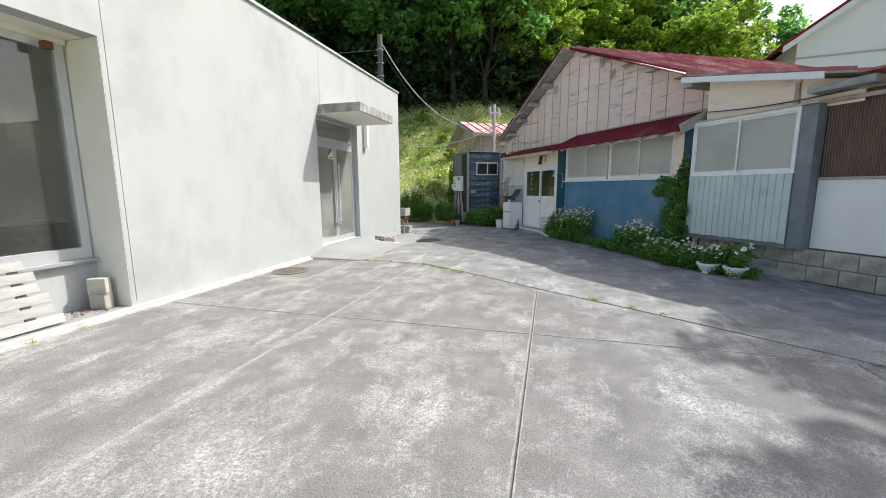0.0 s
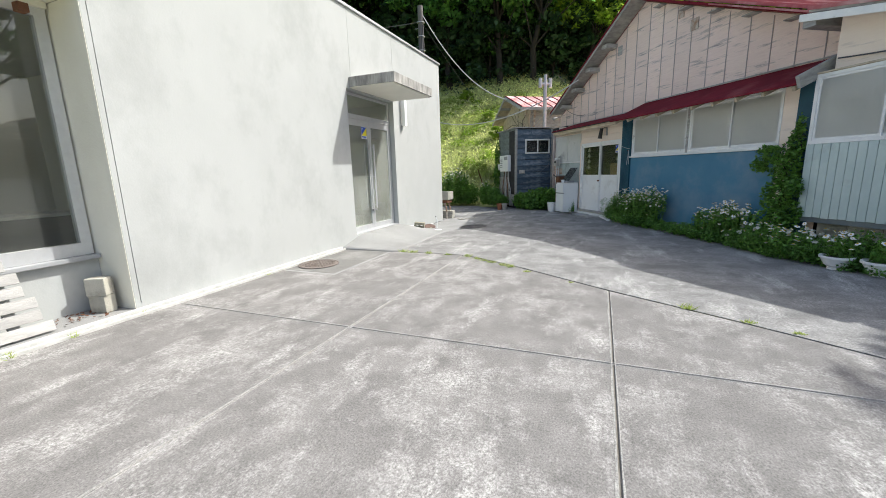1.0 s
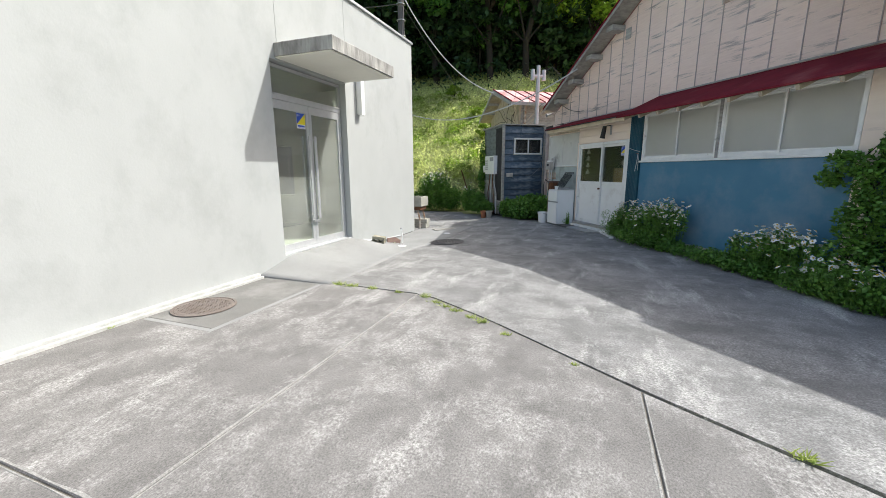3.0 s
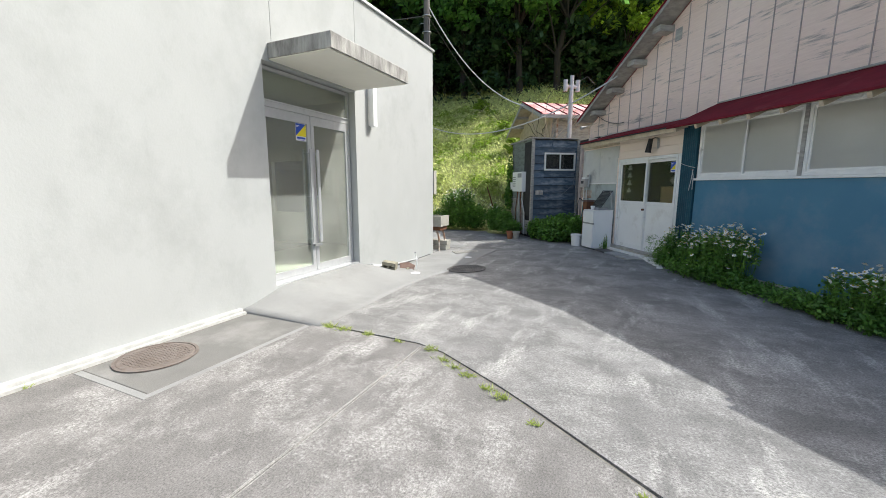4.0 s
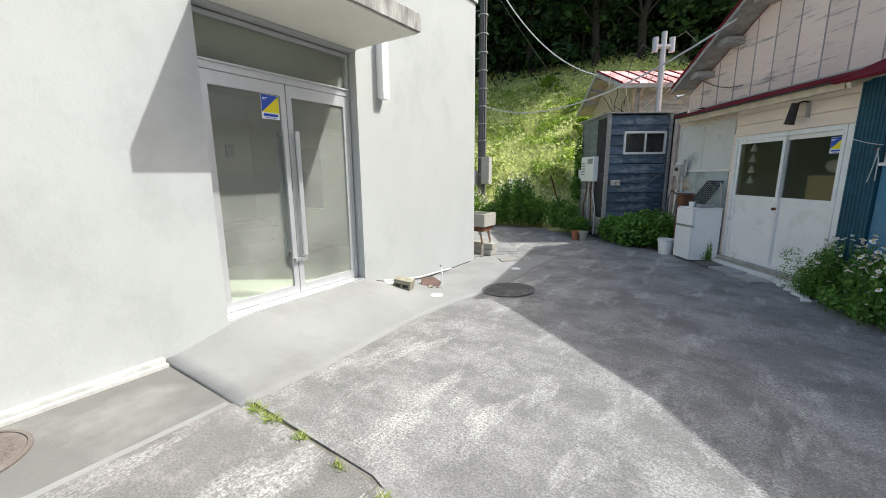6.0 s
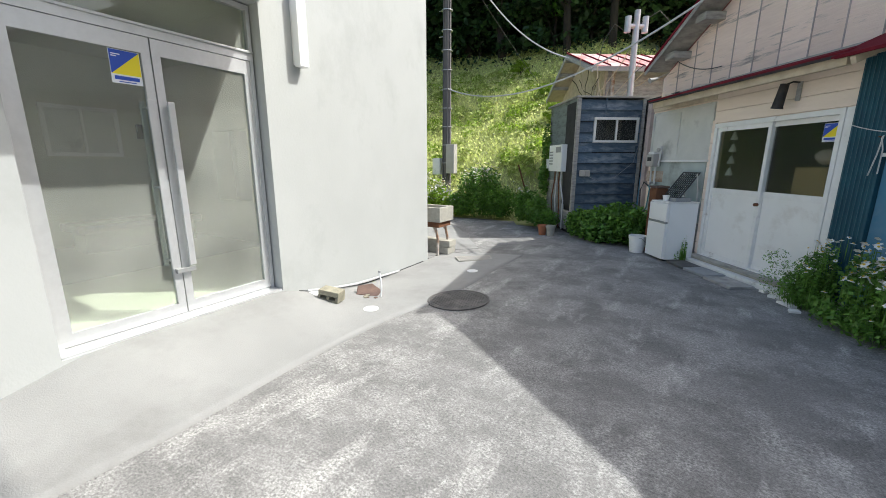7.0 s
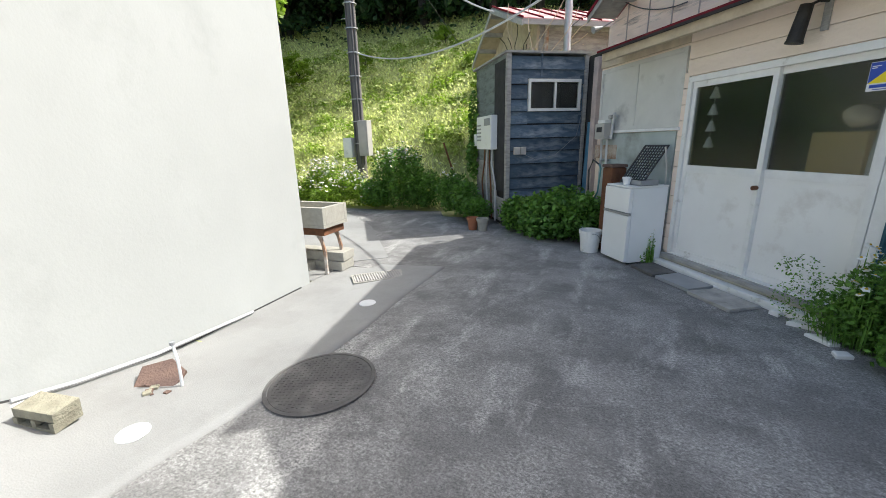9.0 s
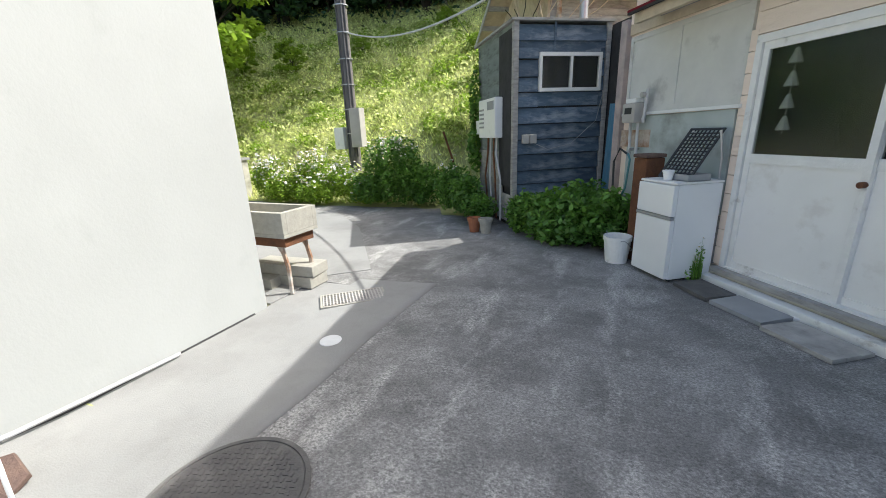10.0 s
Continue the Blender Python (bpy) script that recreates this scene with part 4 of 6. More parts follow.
awn_door = part("awning", roof_strip(-2.15, 2.618, 1.16, 2.608, -0.395, -0.36, 0.03), tar_paper, shop2, "flatter red tin lean-to roof over the door")


def awning_sheet(a, b):
    bm = bmesh.new()
    z = lambda s, y: 2.585 - 0.004 * (s + 2) + (0.47 + y) * 0.445
    front = -0.47
    if b < 1.2:
        front = -0.40
        z = lambda s, y: 2.63 - 0.003 * (s + 2) + (0.40 + y) * 0.275
    t = [bm.verts.new((s, y, z(s, y))) for s, y in ((a, front), (b, front), (b, GD), (a, GD))]
    u = [bm.verts.new(v.co - Vector((0, 0, 0.022))) for v in t]
    bm.faces.new(t), bm.faces.new(u[::-1])
    for i in range(4):
        bm.faces.new((t[i], u[i], u[(i + 1) % 4], t[(i + 1) % 4]))
    return bm


s = -2.15
while s < 1.1:
    part("tin_sheet", awning_sheet(s + 0.003, min(s + 0.6, 1.16)), red_tin, awn_door)
    s += 0.6
s = 1.07
while s < 5.5:
    part("tin_sheet", awning_sheet(s + 0.003, max(min(s + 0.6, 5.55), 1.3)), red_tin, awn)
    s += 0.6
s = 1.25
while s < 5.5:
    ob = part("rafter", box(-0.025, 0.0, -0.035, 0.025, 1.05, 0.035, 0.004), pale_wood, awn)
    ob.matrix_basis = pose(s, -0.43, 2.520 - 0.004 * (s + 2), 24, 0, 0)
    s += 0.47
part("purlin", box(1.12, -0.10, 2.60, 5.5, -0.06, 2.66, 0.004), pale_wood, awn)
part("head_board", box(1.36, -0.022, 2.625, 5.05, 0.02, 2.70, 0.004), grey_wood, awn)
part("purlin", box(-2.12, -0.33, 2.50, 1.10, -0.27, 2.60, 0.004), pale_wood, awn_door)
part("soffit", box(-2.12, -0.27, 2.585, 1.10, 0.03, 2.60), grey_wood, awn_door)
ob = part("end_board", box(-0.03, 0.0, -0.10, 0.03, 1.10, 0.09, 0.02), grey_wood, awn, "weathered grey end board")
ob.matrix_basis = pose(5.60, -0.52, 2.56, 24, 0, 0)
part("flashing", box(1.10, GD - 0.03, 3.02, 5.6, GD - 0.016, 3.045), grey_wood, awn, "thin pale flashing strip")
part("flashing", box(-3.3, GD - 0.03, 2.875, 1.09, GD - 0.016, 2.90), grey_wood, awn_door, "thin pale flashing strip")

# projecting bay with the pale tin apron
part("bay_floor", box(5.62, -0.20, 0.50, 7.36, 0.028, 0.58), grey_tin, shop2)
for k in range(16):
    x = 5.62 + 1.74 * k / 16
    part("apron_sheet", box(x + 0.0035, -0.222, 0.57 + 0.004 * (k % 3), x + 1.74 / 16 - 0.0035, -0.206, 1.662, 0.002), pale_tin, shop2)
part("bay_back", box(5.62, -0.19, 0.582, 7.36, -0.18, 1.66), grey_tin, shop2)
slider(5.62, 7.36, 1.665, 2.66, -0.21, shop2, 6.46)
part("bay_roof", box(5.60, -0.225, 2.665, 7.58, -0.022, 2.69, 0.006), pale_wood, shop2, "bare pale head board over the bay window")
part("bay_side", box(7.362, -0.19, 0.50, 7.57, 0.028, 2.66, 0.006), grey_tin, shop2, "grey tin side of the bay")
part("bay_side", box(5.602, -0.20, 0.50, 5.618, 0.028, 2.66, 0.002), blue_post, shop2)

# brown-glazed lean-to beyond the bay
for k in range(4):
    part("panel", box(7.58 + 0.92 * k, -0.006, 0.53, 7.58 + 0.92 * k + 0.914, 0.02, 1.56, 0.003), white_panel, shop2)
ob = part("brown_cladding", wavy(4.0, 1.20, 0.032, 0.006, 4), brown_poly, shop2, "brown corrugated plastic sheeting")
ob.matrix_basis = pose(7.58, 0.012, 1.59)
part("rail", box(7.58, -0.03, 1.562, 11.6, 0.0, 1.60, 0.004), batten_wood, shop2)
part("rail", box(7.58, -0.03, 2.78, 11.6, 0.03, 2.84, 0.004), batten_wood, shop2)
part("wall", box(7.58, 0.03, 0.52, 11.6, 0.14, 2.84), grey_wood, shop2)
part("roof", roof_strip(8.02, 2.98, 11.7, 2.90, -0.3, 5.0), red_tin_pale, shop2)
part("side_wall", box(11.5, 0.14, 0.0, 11.6, 5.0, 2.85), pink_lap, shop2)
part("side_wall", box(-3.36, GD + 0.16, 0.0, -3.28, DEEP, 3.3), pink_lap, shop2)
part("rear_wall", box(-3.3, DEEP, 0.0, 8.1, DEEP + 0.1, 2.75), pink_lap, shop2)
block_me = mesh_object("concrete_block", box(-0.195, -0.09, -0.12, 0.195, 0.09, 0.12, 0.006), block_concrete)
block_mesh = block_me.data
bpy.data.objects.remove(block_me)
for r in range(2):
    for k in range(15):
        piece("concrete_block", block_mesh, shop2, pose(5.8 + 0.40 * k + 0.2 * (r % 2), 0.05, 0.135 + 0.25 * r))
part("service_box", box(8.55, -0.07, 0.28, 8.75, -0.045, 0.50, 0.004), blue_post, shop2)


# ---------------------------------------------------------------- blue shed beside the workshop
SH = RB @ pose(-3.76, -1.02, 0)
# local frame of the shed: x towards the yard, y along its front, z up
shed = thing("blue_shed", SH, "small weathered blue board shed with a sliding window", "shed")
part("core", box(-1.80, 0.05, -0.05, -0.035, 1.44, 2.86), tar_paper, shed)
z, k = 0.02, 0
rng = np.random.default_rng(11)
while z < 2.88:
    h = 0.20 + 0.05 * rng.random()
    spans = [(0.06, 1.43)]
    if z + h > 2.0 and z < 2.53:
        spans = [(0.06, 0.37), (1.36, 1.43)]
    for a, b in spans:
        bm = box(0, a, 0, 0.02, b, h - 0.010, 0.003)
        ob = part("board", bm, shed_blue, shed)
        ob.matrix_basis = pose(-0.040 + 0.14 * 0.22, 0, z - 0.006, 0, -9.0, 0)
    if z > 1.0:
        bm = box(-1.78, 0, 0, -0.05, 0.014, h + 0.025, 0.003)
        ob = part("board", bm, shed_grey, shed)
        ob.matrix_basis = pose(0, 0.012, z, 4.0, 0, 0)
    else:
        bm = box(-1.78, 0, 0, -0.05 - 0.5 * rng.random(), 0.014, h + 0.02, 0.003)
        ob = part("board", bm, grey_wood, shed)
        ob.matrix_basis = pose(0, 0.012, z, 4.0, 0, 0)
    z += h
for za, zb in ((1.80, 1.99), (2.54, 2.74)):
    part("board", box(-0.034, 0.06, za, -0.012, 1.43, zb, 0.003), shed_blue, shed)
part("corner_board", box(-0.06, -0.02, 0.34, 0.03, 0.055, 2.95, 0.006), grey_wood, shed, "bleached grey corner board")
part("corner_board", box(-0.05, 1.44, 0.1, 0.02, 1.50, 2.95, 0.006), grey_wood, shed)
part("cap", box(-1.86, -0.06, 2.93, 0.05, 1.53, 2.965, 0.006), grey_wood, shed, "grey roof edge")
part("cover_strip", box(0.0, 0.60, 2.56, 0.012, 0.63, 2.93), shed_blue, shed)
w = part("window", pierced(0.38, 1.37, 2.0, 2.53, -0.03, 0.03, [(0.42, 0.87, 2.05, 2.48), (0.90, 1.33, 2.05, 2.48)], "y"), white_frame, shed, "white two-light sliding window, shut")
for a, b in ((0.415, 0.875), (0.895, 1.335)):
    part("pane", box(-0.004, a, 2.045, 0.002, b, 2.485), shop_glass, w)
part("tar_paper", box(-0.62, -0.012, 0.6, -0.10, 0.004, 2.86), tar_paper, shed, "torn black tar paper")
bm = box(-1.30, -0.13, 1.36, -0.42, 0.0, 1.98, 0.02)
heater = thing("water_heater", SH @ pose(0, -0.02, 0), "white wall-hung gas water heater on the shed side", "heater")
part("casing", bm, white_paint, heater)
for k in range(5):
    part("louvre", box(-1.24, -0.138, 1.80 - 0.07 * k, -1.0, -0.129, 1.83 - 0.07 * k), plastic_grey, heater)
part("flue_grille", box(-0.80, -0.14, 1.80, -0.48, -0.129, 1.93, 0.004), plastic_grey, heater)
for k, x in enumerate((-1.0, -0.85, -0.7, -0.56)):
    part("pipe", tube([(x, -0.05, 1.36), (x, -0.06, 1.1), (x + 0.12 * (k - 1), -0.07, 0.7), (x + 0.06 * k, -0.05, 0.02)], 0.016), cable_white if k % 2 else rust, heater)
gm = thing("gas_meter_box", SH @ pose(-1.55, -0.10, 1.42), "small white meter box on the shed side", "meter")
part("case", box(-0.12, 0.0, 0.0, 0.06, 0.09, 0.24, 0.01), white_paint, gm)
sock = thing("outdoor_socket", SH @ pose(0.02, 0.12, 1.27), "pair of grey outdoor socket covers on the shed front", "socket")
for k in (0, 1):
    part("cover", box(0.0, 0.115 * k, 0.0, 0.06, 0.105 + 0.115 * k, 0.13, 0.012), box_grey, sock)
part("cable", tube([(0.03, 0.2, 0.0), (0.02, 0.42, -0.10), (0.02, 0.8, -0.03), (0.02, 1.2, 0.3), (0.02, 1.3, 0.75)], 0.0045), plastic_grey, sock)
tarp = thing("corrugated_offcut", SH @ pose(0.10, 1.44, 0.3), "dark teal corrugated sheet leaning by the shed", "sheet")
ob = part("sheet", wavy(0.62, 1.75, 0.08, 0.012), blue_tin, tarp)
ob.matrix_basis = pose(0, 0, -0.25, 0, 3, -4)

# ---------------------------------------------------------------- hut with a red roof behind the shed
hut = thing("red_roof_hut", RB, "small cream hut with a faded red tin roof and bare vines", "hut")
HA, HL, HR = (-7.5, 4.73), (-9.2, 3.70), (-5.55, 3.97)
bm = bmesh.new()
ring = [(-9.0, 0.0), (-5.95, 0.0), (-5.95, 4.0), (-7.5, 4.6), (-9.0, 3.72)]
f = bm.faces.new([bm.verts.new((x, 0.5, z)) for x, z in ring])
for v in bmesh.ops.extrude_face_region(bm, geom=[f])["geom"]:
    if isinstance(v, bmesh.types.BMVert):
        v.co.y = 5.0
part("wall", bm, pale_wood, hut)
for k in range(12):
    part("board", box(-5.945, 0.55, 2.6 + 0.125 * k, -5.925, 4.9, 2.6 + 0.125 * k + 0.12), grey_wood, hut)
part("roof", roof_strip(HL[0], HL[1], HA[0], HA[1], 0.0, 5.2, 0.05), hut_tin, hut)
y = 0.0
part("soffit", roof_strip(HL[0], HL[1] - 0.055, HA[0], HA[1] - 0.055, 0.0, 5.2, 0.02), pale_wood, hut)
hr = part("roof", roof_strip(HA[0], HA[1] - 0.01, HR[0], HR[1] - 0.01, 0.0, 5.2, 0.05), grey_wood, hut)
while y < 5.1:
    part("tin_sheet", roof_strip(HA[0], HA[1] + 0.015, HR[0], HR[1] + 0.015, y + 0.006, y + 0.45, 0.02), hut_tin, hr)
    part("seam", roof_strip(HA[0], HA[1] + 0.045, HR[0], HR[1] + 0.045, y - 0.015, y + 0.012, 0.035), red_tin, hr)
    y += 0.456
part("bargeboard", roof_strip(HL[0], HL[1] - 0.02, HA[0], HA[1] - 0.02, -0.03, 0.0, 0.12), pallet_wood, hut, "grey-white bargeboard")
part("bargeboard", roof_strip(HA[0], HA[1] - 0.02, HR[0], HR[1] - 0.02, -0.03, 0.0, 0.12), pallet_wood, hut, "grey-white bargeboard")
part("eaves_board", box(HR[0] - 0.02, 0.0, HR[1] - 0.11, HR[0] + 0.015, 5.2, HR[1] - 0.02), pallet_wood, hut)
for s in (-8.6, -8.1, -7.6):
    z = HL[1] + (s - HL[0]) * (HA[1] - HL[1]) / (HA[0] - HL[0])
    part("purlin", box(s - 0.04, 0.01, z - 0.16, s + 0.04, 0.5, z - 0.06), grey_wood, hut)
part("stud", rod((-5.90, 0.7, 2.6), (-5.86, 0.7, 4.02), 0.05, seg=8), rust_white, hut)
vine = thing("dead_vine", RB @ pose(-5.85, 0.35, 2.9), "tangle of bare brown vine stems on the hut corner", "vine")
rng = np.random.default_rng(3)
for k in range(26):
    p = np.array((rng.uniform(-0.4, 0.1), rng.uniform(-0.3, 0.3), rng.uniform(-0.1, 0.2)))
    pts = [tuple(p)]
    way = rng.normal(size=3) * 0.3 + np.array((0, 0, 0.7))
    for j in range(6):
        way = way + rng.normal(size=3) * 0.30
        p = p + way / np.linalg.norm(way) * 0.25
        pts.append((float(np.clip(p[0], -0.6, 0.9)), float(p[1]), float(np.clip(p[2], -0.3, 1.65))))
    part("stem", tube(pts, 0.009, 5), pale_wood if k % 3 else bark, vine)

flue = thing("flue_pipe", RB @ pose(-5.35, 0.92, 0.22), "tall galvanised flue pipe with an H-shaped cowl", "chimney")
part("pipe", rod((0, 0, 0.0), (0, 0, 4.72), 0.075, seg=16), stack_metal, flue, smooth=False)
for z in (3.1, 3.9):
    part("collar", rod((0, 0, z), (0, 0, z + 0.03), 0.085, seg=16), stack_metal, flue)
part("crossbar", rod((0, -0.24, 4.62), (0, 0.24, 4.62), 0.06, seg=12), stack_metal, flue)
for y in (-0.22, 0.22):
    part("upright", rod((0, y, 4.48), (0, y, 4.84), 0.075, seg=14), stack_metal, flue)
part("upright", rod((0, 0, 4.66), (0, 0, 4.98), 0.07, seg=14), stack_metal, flue)
for pts in ([(0, -0.1, 4.4), (-0.1, -0.5, 4.7), (-0.1, -0.75, 4.3), (0, -0.9, 3.8)], [(0, 0.1, 4.7), (0.1, 0.5, 4.95), (0.1, 0.8, 4.7)], [(0, 0, 3.5), (0.2, 0.2, 3.7), (0.5, 0.1, 3.6)]):
    part("wire", tube(pts, 0.008, 5), cable_black, flue)
spot = thing("floodlight", RB @ pose(-3.3, 0.30, 3.22), "small round floodlight under the workshop eaves", "lamp")
bm = rod((0, 0.1, 0.02), (0.0, -0.06, -0.03), 0.02, 0.055, 14)
part("shade", bm, plastic_grey, spot)
part("arm", rod((0, 0.1, 0.02), (0.1, 0.3, 0.12), 0.012, seg=8), alu_dark, spot)

# ---------------------------------------------------------------- utility pole and lines
PX, PY = -8.55, 19.55
pz = ground_height(PX, PY)
pole = thing("utility_pole", pose(PX, PY, pz - 0.1), "dark grey utility pole with cables and meter boxes", "pole")
part("shaft", rod((0, 0, 0), (0.0, 0, 8.75), 0.165, 0.125, 20), pole_concrete, pole)
for dx, dy, r in ((0.10, -0.14, 0.028), (0.15, -0.07, 0.022), (-0.04, -0.17, 0.018)):
    part("conduit", rod((dx, dy, 0.6), (dx * 0.9, dy * 0.9, 7.9), r, seg=8), cable_black, pole)
for k in range(12):
    part("band", rod((0, 0, 1.2 + 0.62 * k), (0, 0, 1.225 + 0.62 * k), 0.19, seg=20), stack_metal, pole)
for k in range(7):
    part("step_bolt", rod((-0.12, 0, 3.0 + 0.8 * k), (-0.32, 0, 3.0 + 0.8 * k), 0.01, seg=6), stack_metal, pole)
b = part("meter_box", box(0.14, -0.30, 0.85, 0.46, -0.05, 1.85, 0.02), box_grey, pole, "tall beige meter box")
part("box_door", box(0.17, -0.312, 0.90, 0.43, -0.301, 1.80, 0.004), box_grey, b)
part("switch_box", box(-0.48, -0.20, 0.80, -0.18, 0.0, 1.38, 0.02), white_frame, pole)
gz = (RB @ Vector((-1.5, 0.14, 4.15)))
hz = (RB @ Vector((-7.2, -0.05, 4.55)))
line = thing("service_cable", pose(0, 0, 0), "sagging grey service cable between pole and workshop", "cable", "overhead cables")
part("wire", tube(sag((PX + 0.1, PY, 8.7), hz, 0.7, 22), 0.022, 6), cable_white, line)
line = thing("service_cable", pose(0, 0, 0), "sagging pale cable between pole and hut", "cable", "overhead cables")
part("wire", tube(sag((PX + 0.1, PY - 0.1, pz + 3.6), gz, 0.75, 22), 0.018, 6), cable_white, line)
line = thing("service_cable", pose(0, 0, 0), "thin guy wire from the pole to the bank", "cable", "overhead cables")
part("wire", tube(sag((PX + 0.1, PY, 8.3), (-7.6, 27.5, ground_height(-7.6, 27.5)), 0.1, 8), 0.012, 5), cable_black, line)
line = thing("service_cable", pose(0, 0, 0), "thin overhead cable from the pole over the white building", "cable", "overhead cables")
part("wire", tube(sag((PX, PY, 8.4), (-16.5, 14.0, 8.2), 0.5, 12), 0.02, 5), cable_black, line)

# ---------------------------------------------------------------- white house beyond the workshop
far = thing("white_house", pose(17.8, 29, 0, 0, 0, -8), "large white two-storey house with a red roof edge behind the workshop", "house")
bm = bmesh.new()
ring = [(-4, 0.0), (10, 0.0), (10, 10.0), (3, 15.0), (-4, 10.0)]
f = bm.faces.new([bm.verts.new((x, 0, z)) for x, z in ring])
for v in bmesh.ops.extrude_face_region(bm, geom=[f])["geom"]:
    if isinstance(v, bmesh.types.BMVert):
        v.co.y = 9
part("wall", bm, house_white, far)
part("roof", roof_strip(-4.92, 9.75, 3, 15.43, -0.7, 9.6, 0.16), red_tin, far)
part("roof", roof_strip(3, 15.43, 10.9, 9.75, -0.7, 9.6, 0.16), red_tin, far)
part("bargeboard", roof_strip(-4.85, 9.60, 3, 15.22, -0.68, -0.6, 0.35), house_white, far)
part("trim", box(-4.05, -0.05, 8.95, 10.05, 0.0, 9.05), plastic_grey, far, "grey belt course")
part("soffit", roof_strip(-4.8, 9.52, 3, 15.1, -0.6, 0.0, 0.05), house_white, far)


# ---------------------------------------------------------------- trees
def make_tree(name, label, seed, height, spread, material, leaf, clumps, per, low=0.35, group="wood on the hill", clump=(0.20, 0.36)):
    """A tapered trunk with bent limbs and a crown of many separate leaves in uneven clumps."""
    rng = np.random.default_rng(seed)
    t = thing(name, pose(0, 0, 0), label, "tree", group)
    bm = bmesh.new()
    pts = [Vector((0, 0, -0.4))]
    for k in range(1, 7):
        pts.append(Vector((rng.normal() * 0.18 * k ** 0.6, rng.normal() * 0.18 * k ** 0.6, height * 0.9 * k / 6)))
    r = height * 0.017
    for k in range(6):
        rod(pts[k], pts[k + 1], r * (1 - 0.15 * k), r * (1 - 0.15 * (k + 1)), 9, bm, caps=False)
    ends = []
    for k in range(clumps):
        h = rng.uniform(low, 1.0)
        wide = spread * (1 - abs((h - 0.55) / 0.62) ** 2.2) ** 0.5 if abs((h - 0.55) / 0.62) < 1 else spread * 0.25
        a = rng.uniform(0, 2 * math.pi)
        q = wide * rng.uniform(0.35, 1.0)
        ends.append(Vector((q * math.cos(a), q * math.sin(a), h * height)))
    for e in ends[::2]:
        root = pts[min(5, max(1, int(e.z / height * 6 * 0.75)))]
        mid = root.lerp(e, 0.5) + Vector((0, 0, 0.25))
        rod(root, mid, r * 0.32, r * 0.2, 6, bm, caps=False)
        rod(mid, e, r * 0.2, r * 0.06, 6, bm, caps=False)
    part("trunk", bm, bark, t)
    pos = []
    for e in ends:
        q = unit(rng.normal(size=(per, 3))) * (rng.uniform(0.25, 1, (per, 1)) ** 0.5)
        size = spread * rng.uniform(*clump)
        pos.append(np.array(e) + q * np.array((size, size, size * 0.6)))
    pos = np.concatenate(pos)
    a, b = leaf_set(rng, pos, leaf)
    ob = new("crown", flakes("crown", pos, a, b, material))
    ob.parent = t
    return t


kinds = [
    make_tree("broadleaf_tree", "tall dense green broadleaf tree on the hill", 21, 14.0, 4.2, leaf_forest, 0.25, 60, 130),
    make_tree("broadleaf_tree", "tall dense green broadleaf tree on the hill", 22, 16.5, 4.6, leaf_forest, 0.27, 66, 125, 0.3),
    make_tree("broadleaf_tree", "tall dense green broadleaf tree on the hill", 23, 12.0, 4.0, leaf_forest, 0.27, 62, 130, 0.08),
    make_tree("broadleaf_tree", "fresh yellow-green broadleaf tree at the wood's edge", 24, 12.5, 3.8, leaf_bright, 0.24, 52, 130, 0.4),
]
rng = np.random.default_rng(77)
spots = []
for row, (back, gap) in enumerate(((15.0, 3.7), (18.4, 3.8), (22.6, 4.2), (28.0, 4.6), (34.5, 5.0))):
    x = -42.0 + 2 * row
    while x < 40:
        spots.append((x + rng.uniform(-1.2, 1.2), back + rng.uniform(-1.0, 1.2), row))
        x += gap
first = set()
for n, (x, back, row) in enumerate(spots):
    y = hill_foot(x) + back
    k = int(rng.integers(0, 2)) if row == 0 else int(rng.integers(0, 3)) if row == 1 else 2 if rng.random() < 0.6 else 1
    if row == 0 and rng.random() < 0.6 or row < 3 and x > -1 and rng.random() < 0.5:
        k = 3
    if x > 9:
        y = min(y, 40 + 0.5 * (back - 15.0))
    size = rng.uniform(0.85, 1.15) * (0.78 if x > 14 else 1.0)
    m = pose(x, y, ground_height(x, y), 0, 0, rng.uniform(0, 360)) @ Matrix.Diagonal((size, size, size, 1))
    if k not in first:
        first.add(k)
        kinds[k].matrix_world = m
    else:
        made = copy_thing(kinds[k], pose(x, y, ground_height(x, y), 0, 0, rng.uniform(0, 360)))
        made.scale = (size, size, size)
# shrubs added to fill the dark zone, shade painted into their leaves
under = make_tree("understory_shrub", "shrub beneath the hill trees, forest shade in its leaf colour", 29, 5.0, 2.3, leaf_shaded, 0.20, 30, 85, 0.06, "understory on the hill")
n = 0
for back, gap in ((15.6, 2.5), (18.0, 2.7), (21.5, 3.0)):
    x = -34.0
    while x < 16:
        px, py = x + rng.uniform(-0.8, 0.8), hill_foot(x) + back + rng.uniform(-0.7, 0.7)
        m = pose(px, py, ground_height(px, py) - 0.2, 0, 0, rng.uniform(0, 360))
        size = rng.uniform(0.9, 1.6)
        made = under if n == 0 else copy_thing(under, m)
        made.matrix_world = m
        made.scale = (size, size, size)
        n += 1
        x += gap
edge = make_tree("young_tree", "sunlit yellow-green young tree on the bank", 31, 8.0, 2.6, leaf_bright, 0.17, 44, 140, 0.3, "trees on the bank")
edge.matrix_world = pose(-16.3, 21.5, ground_height(-16.3, 21.5))
shade_tree = make_tree("yard_tree", "broad green tree behind the workshop lean-to", 33, 12.2, 2.6, leaf_forest, 0.11, 170, 110, 0.45, "trees behind the workshop", (0.08, 0.22))
shade_tree.matrix_world = pose(10.85, 8.5, 0)
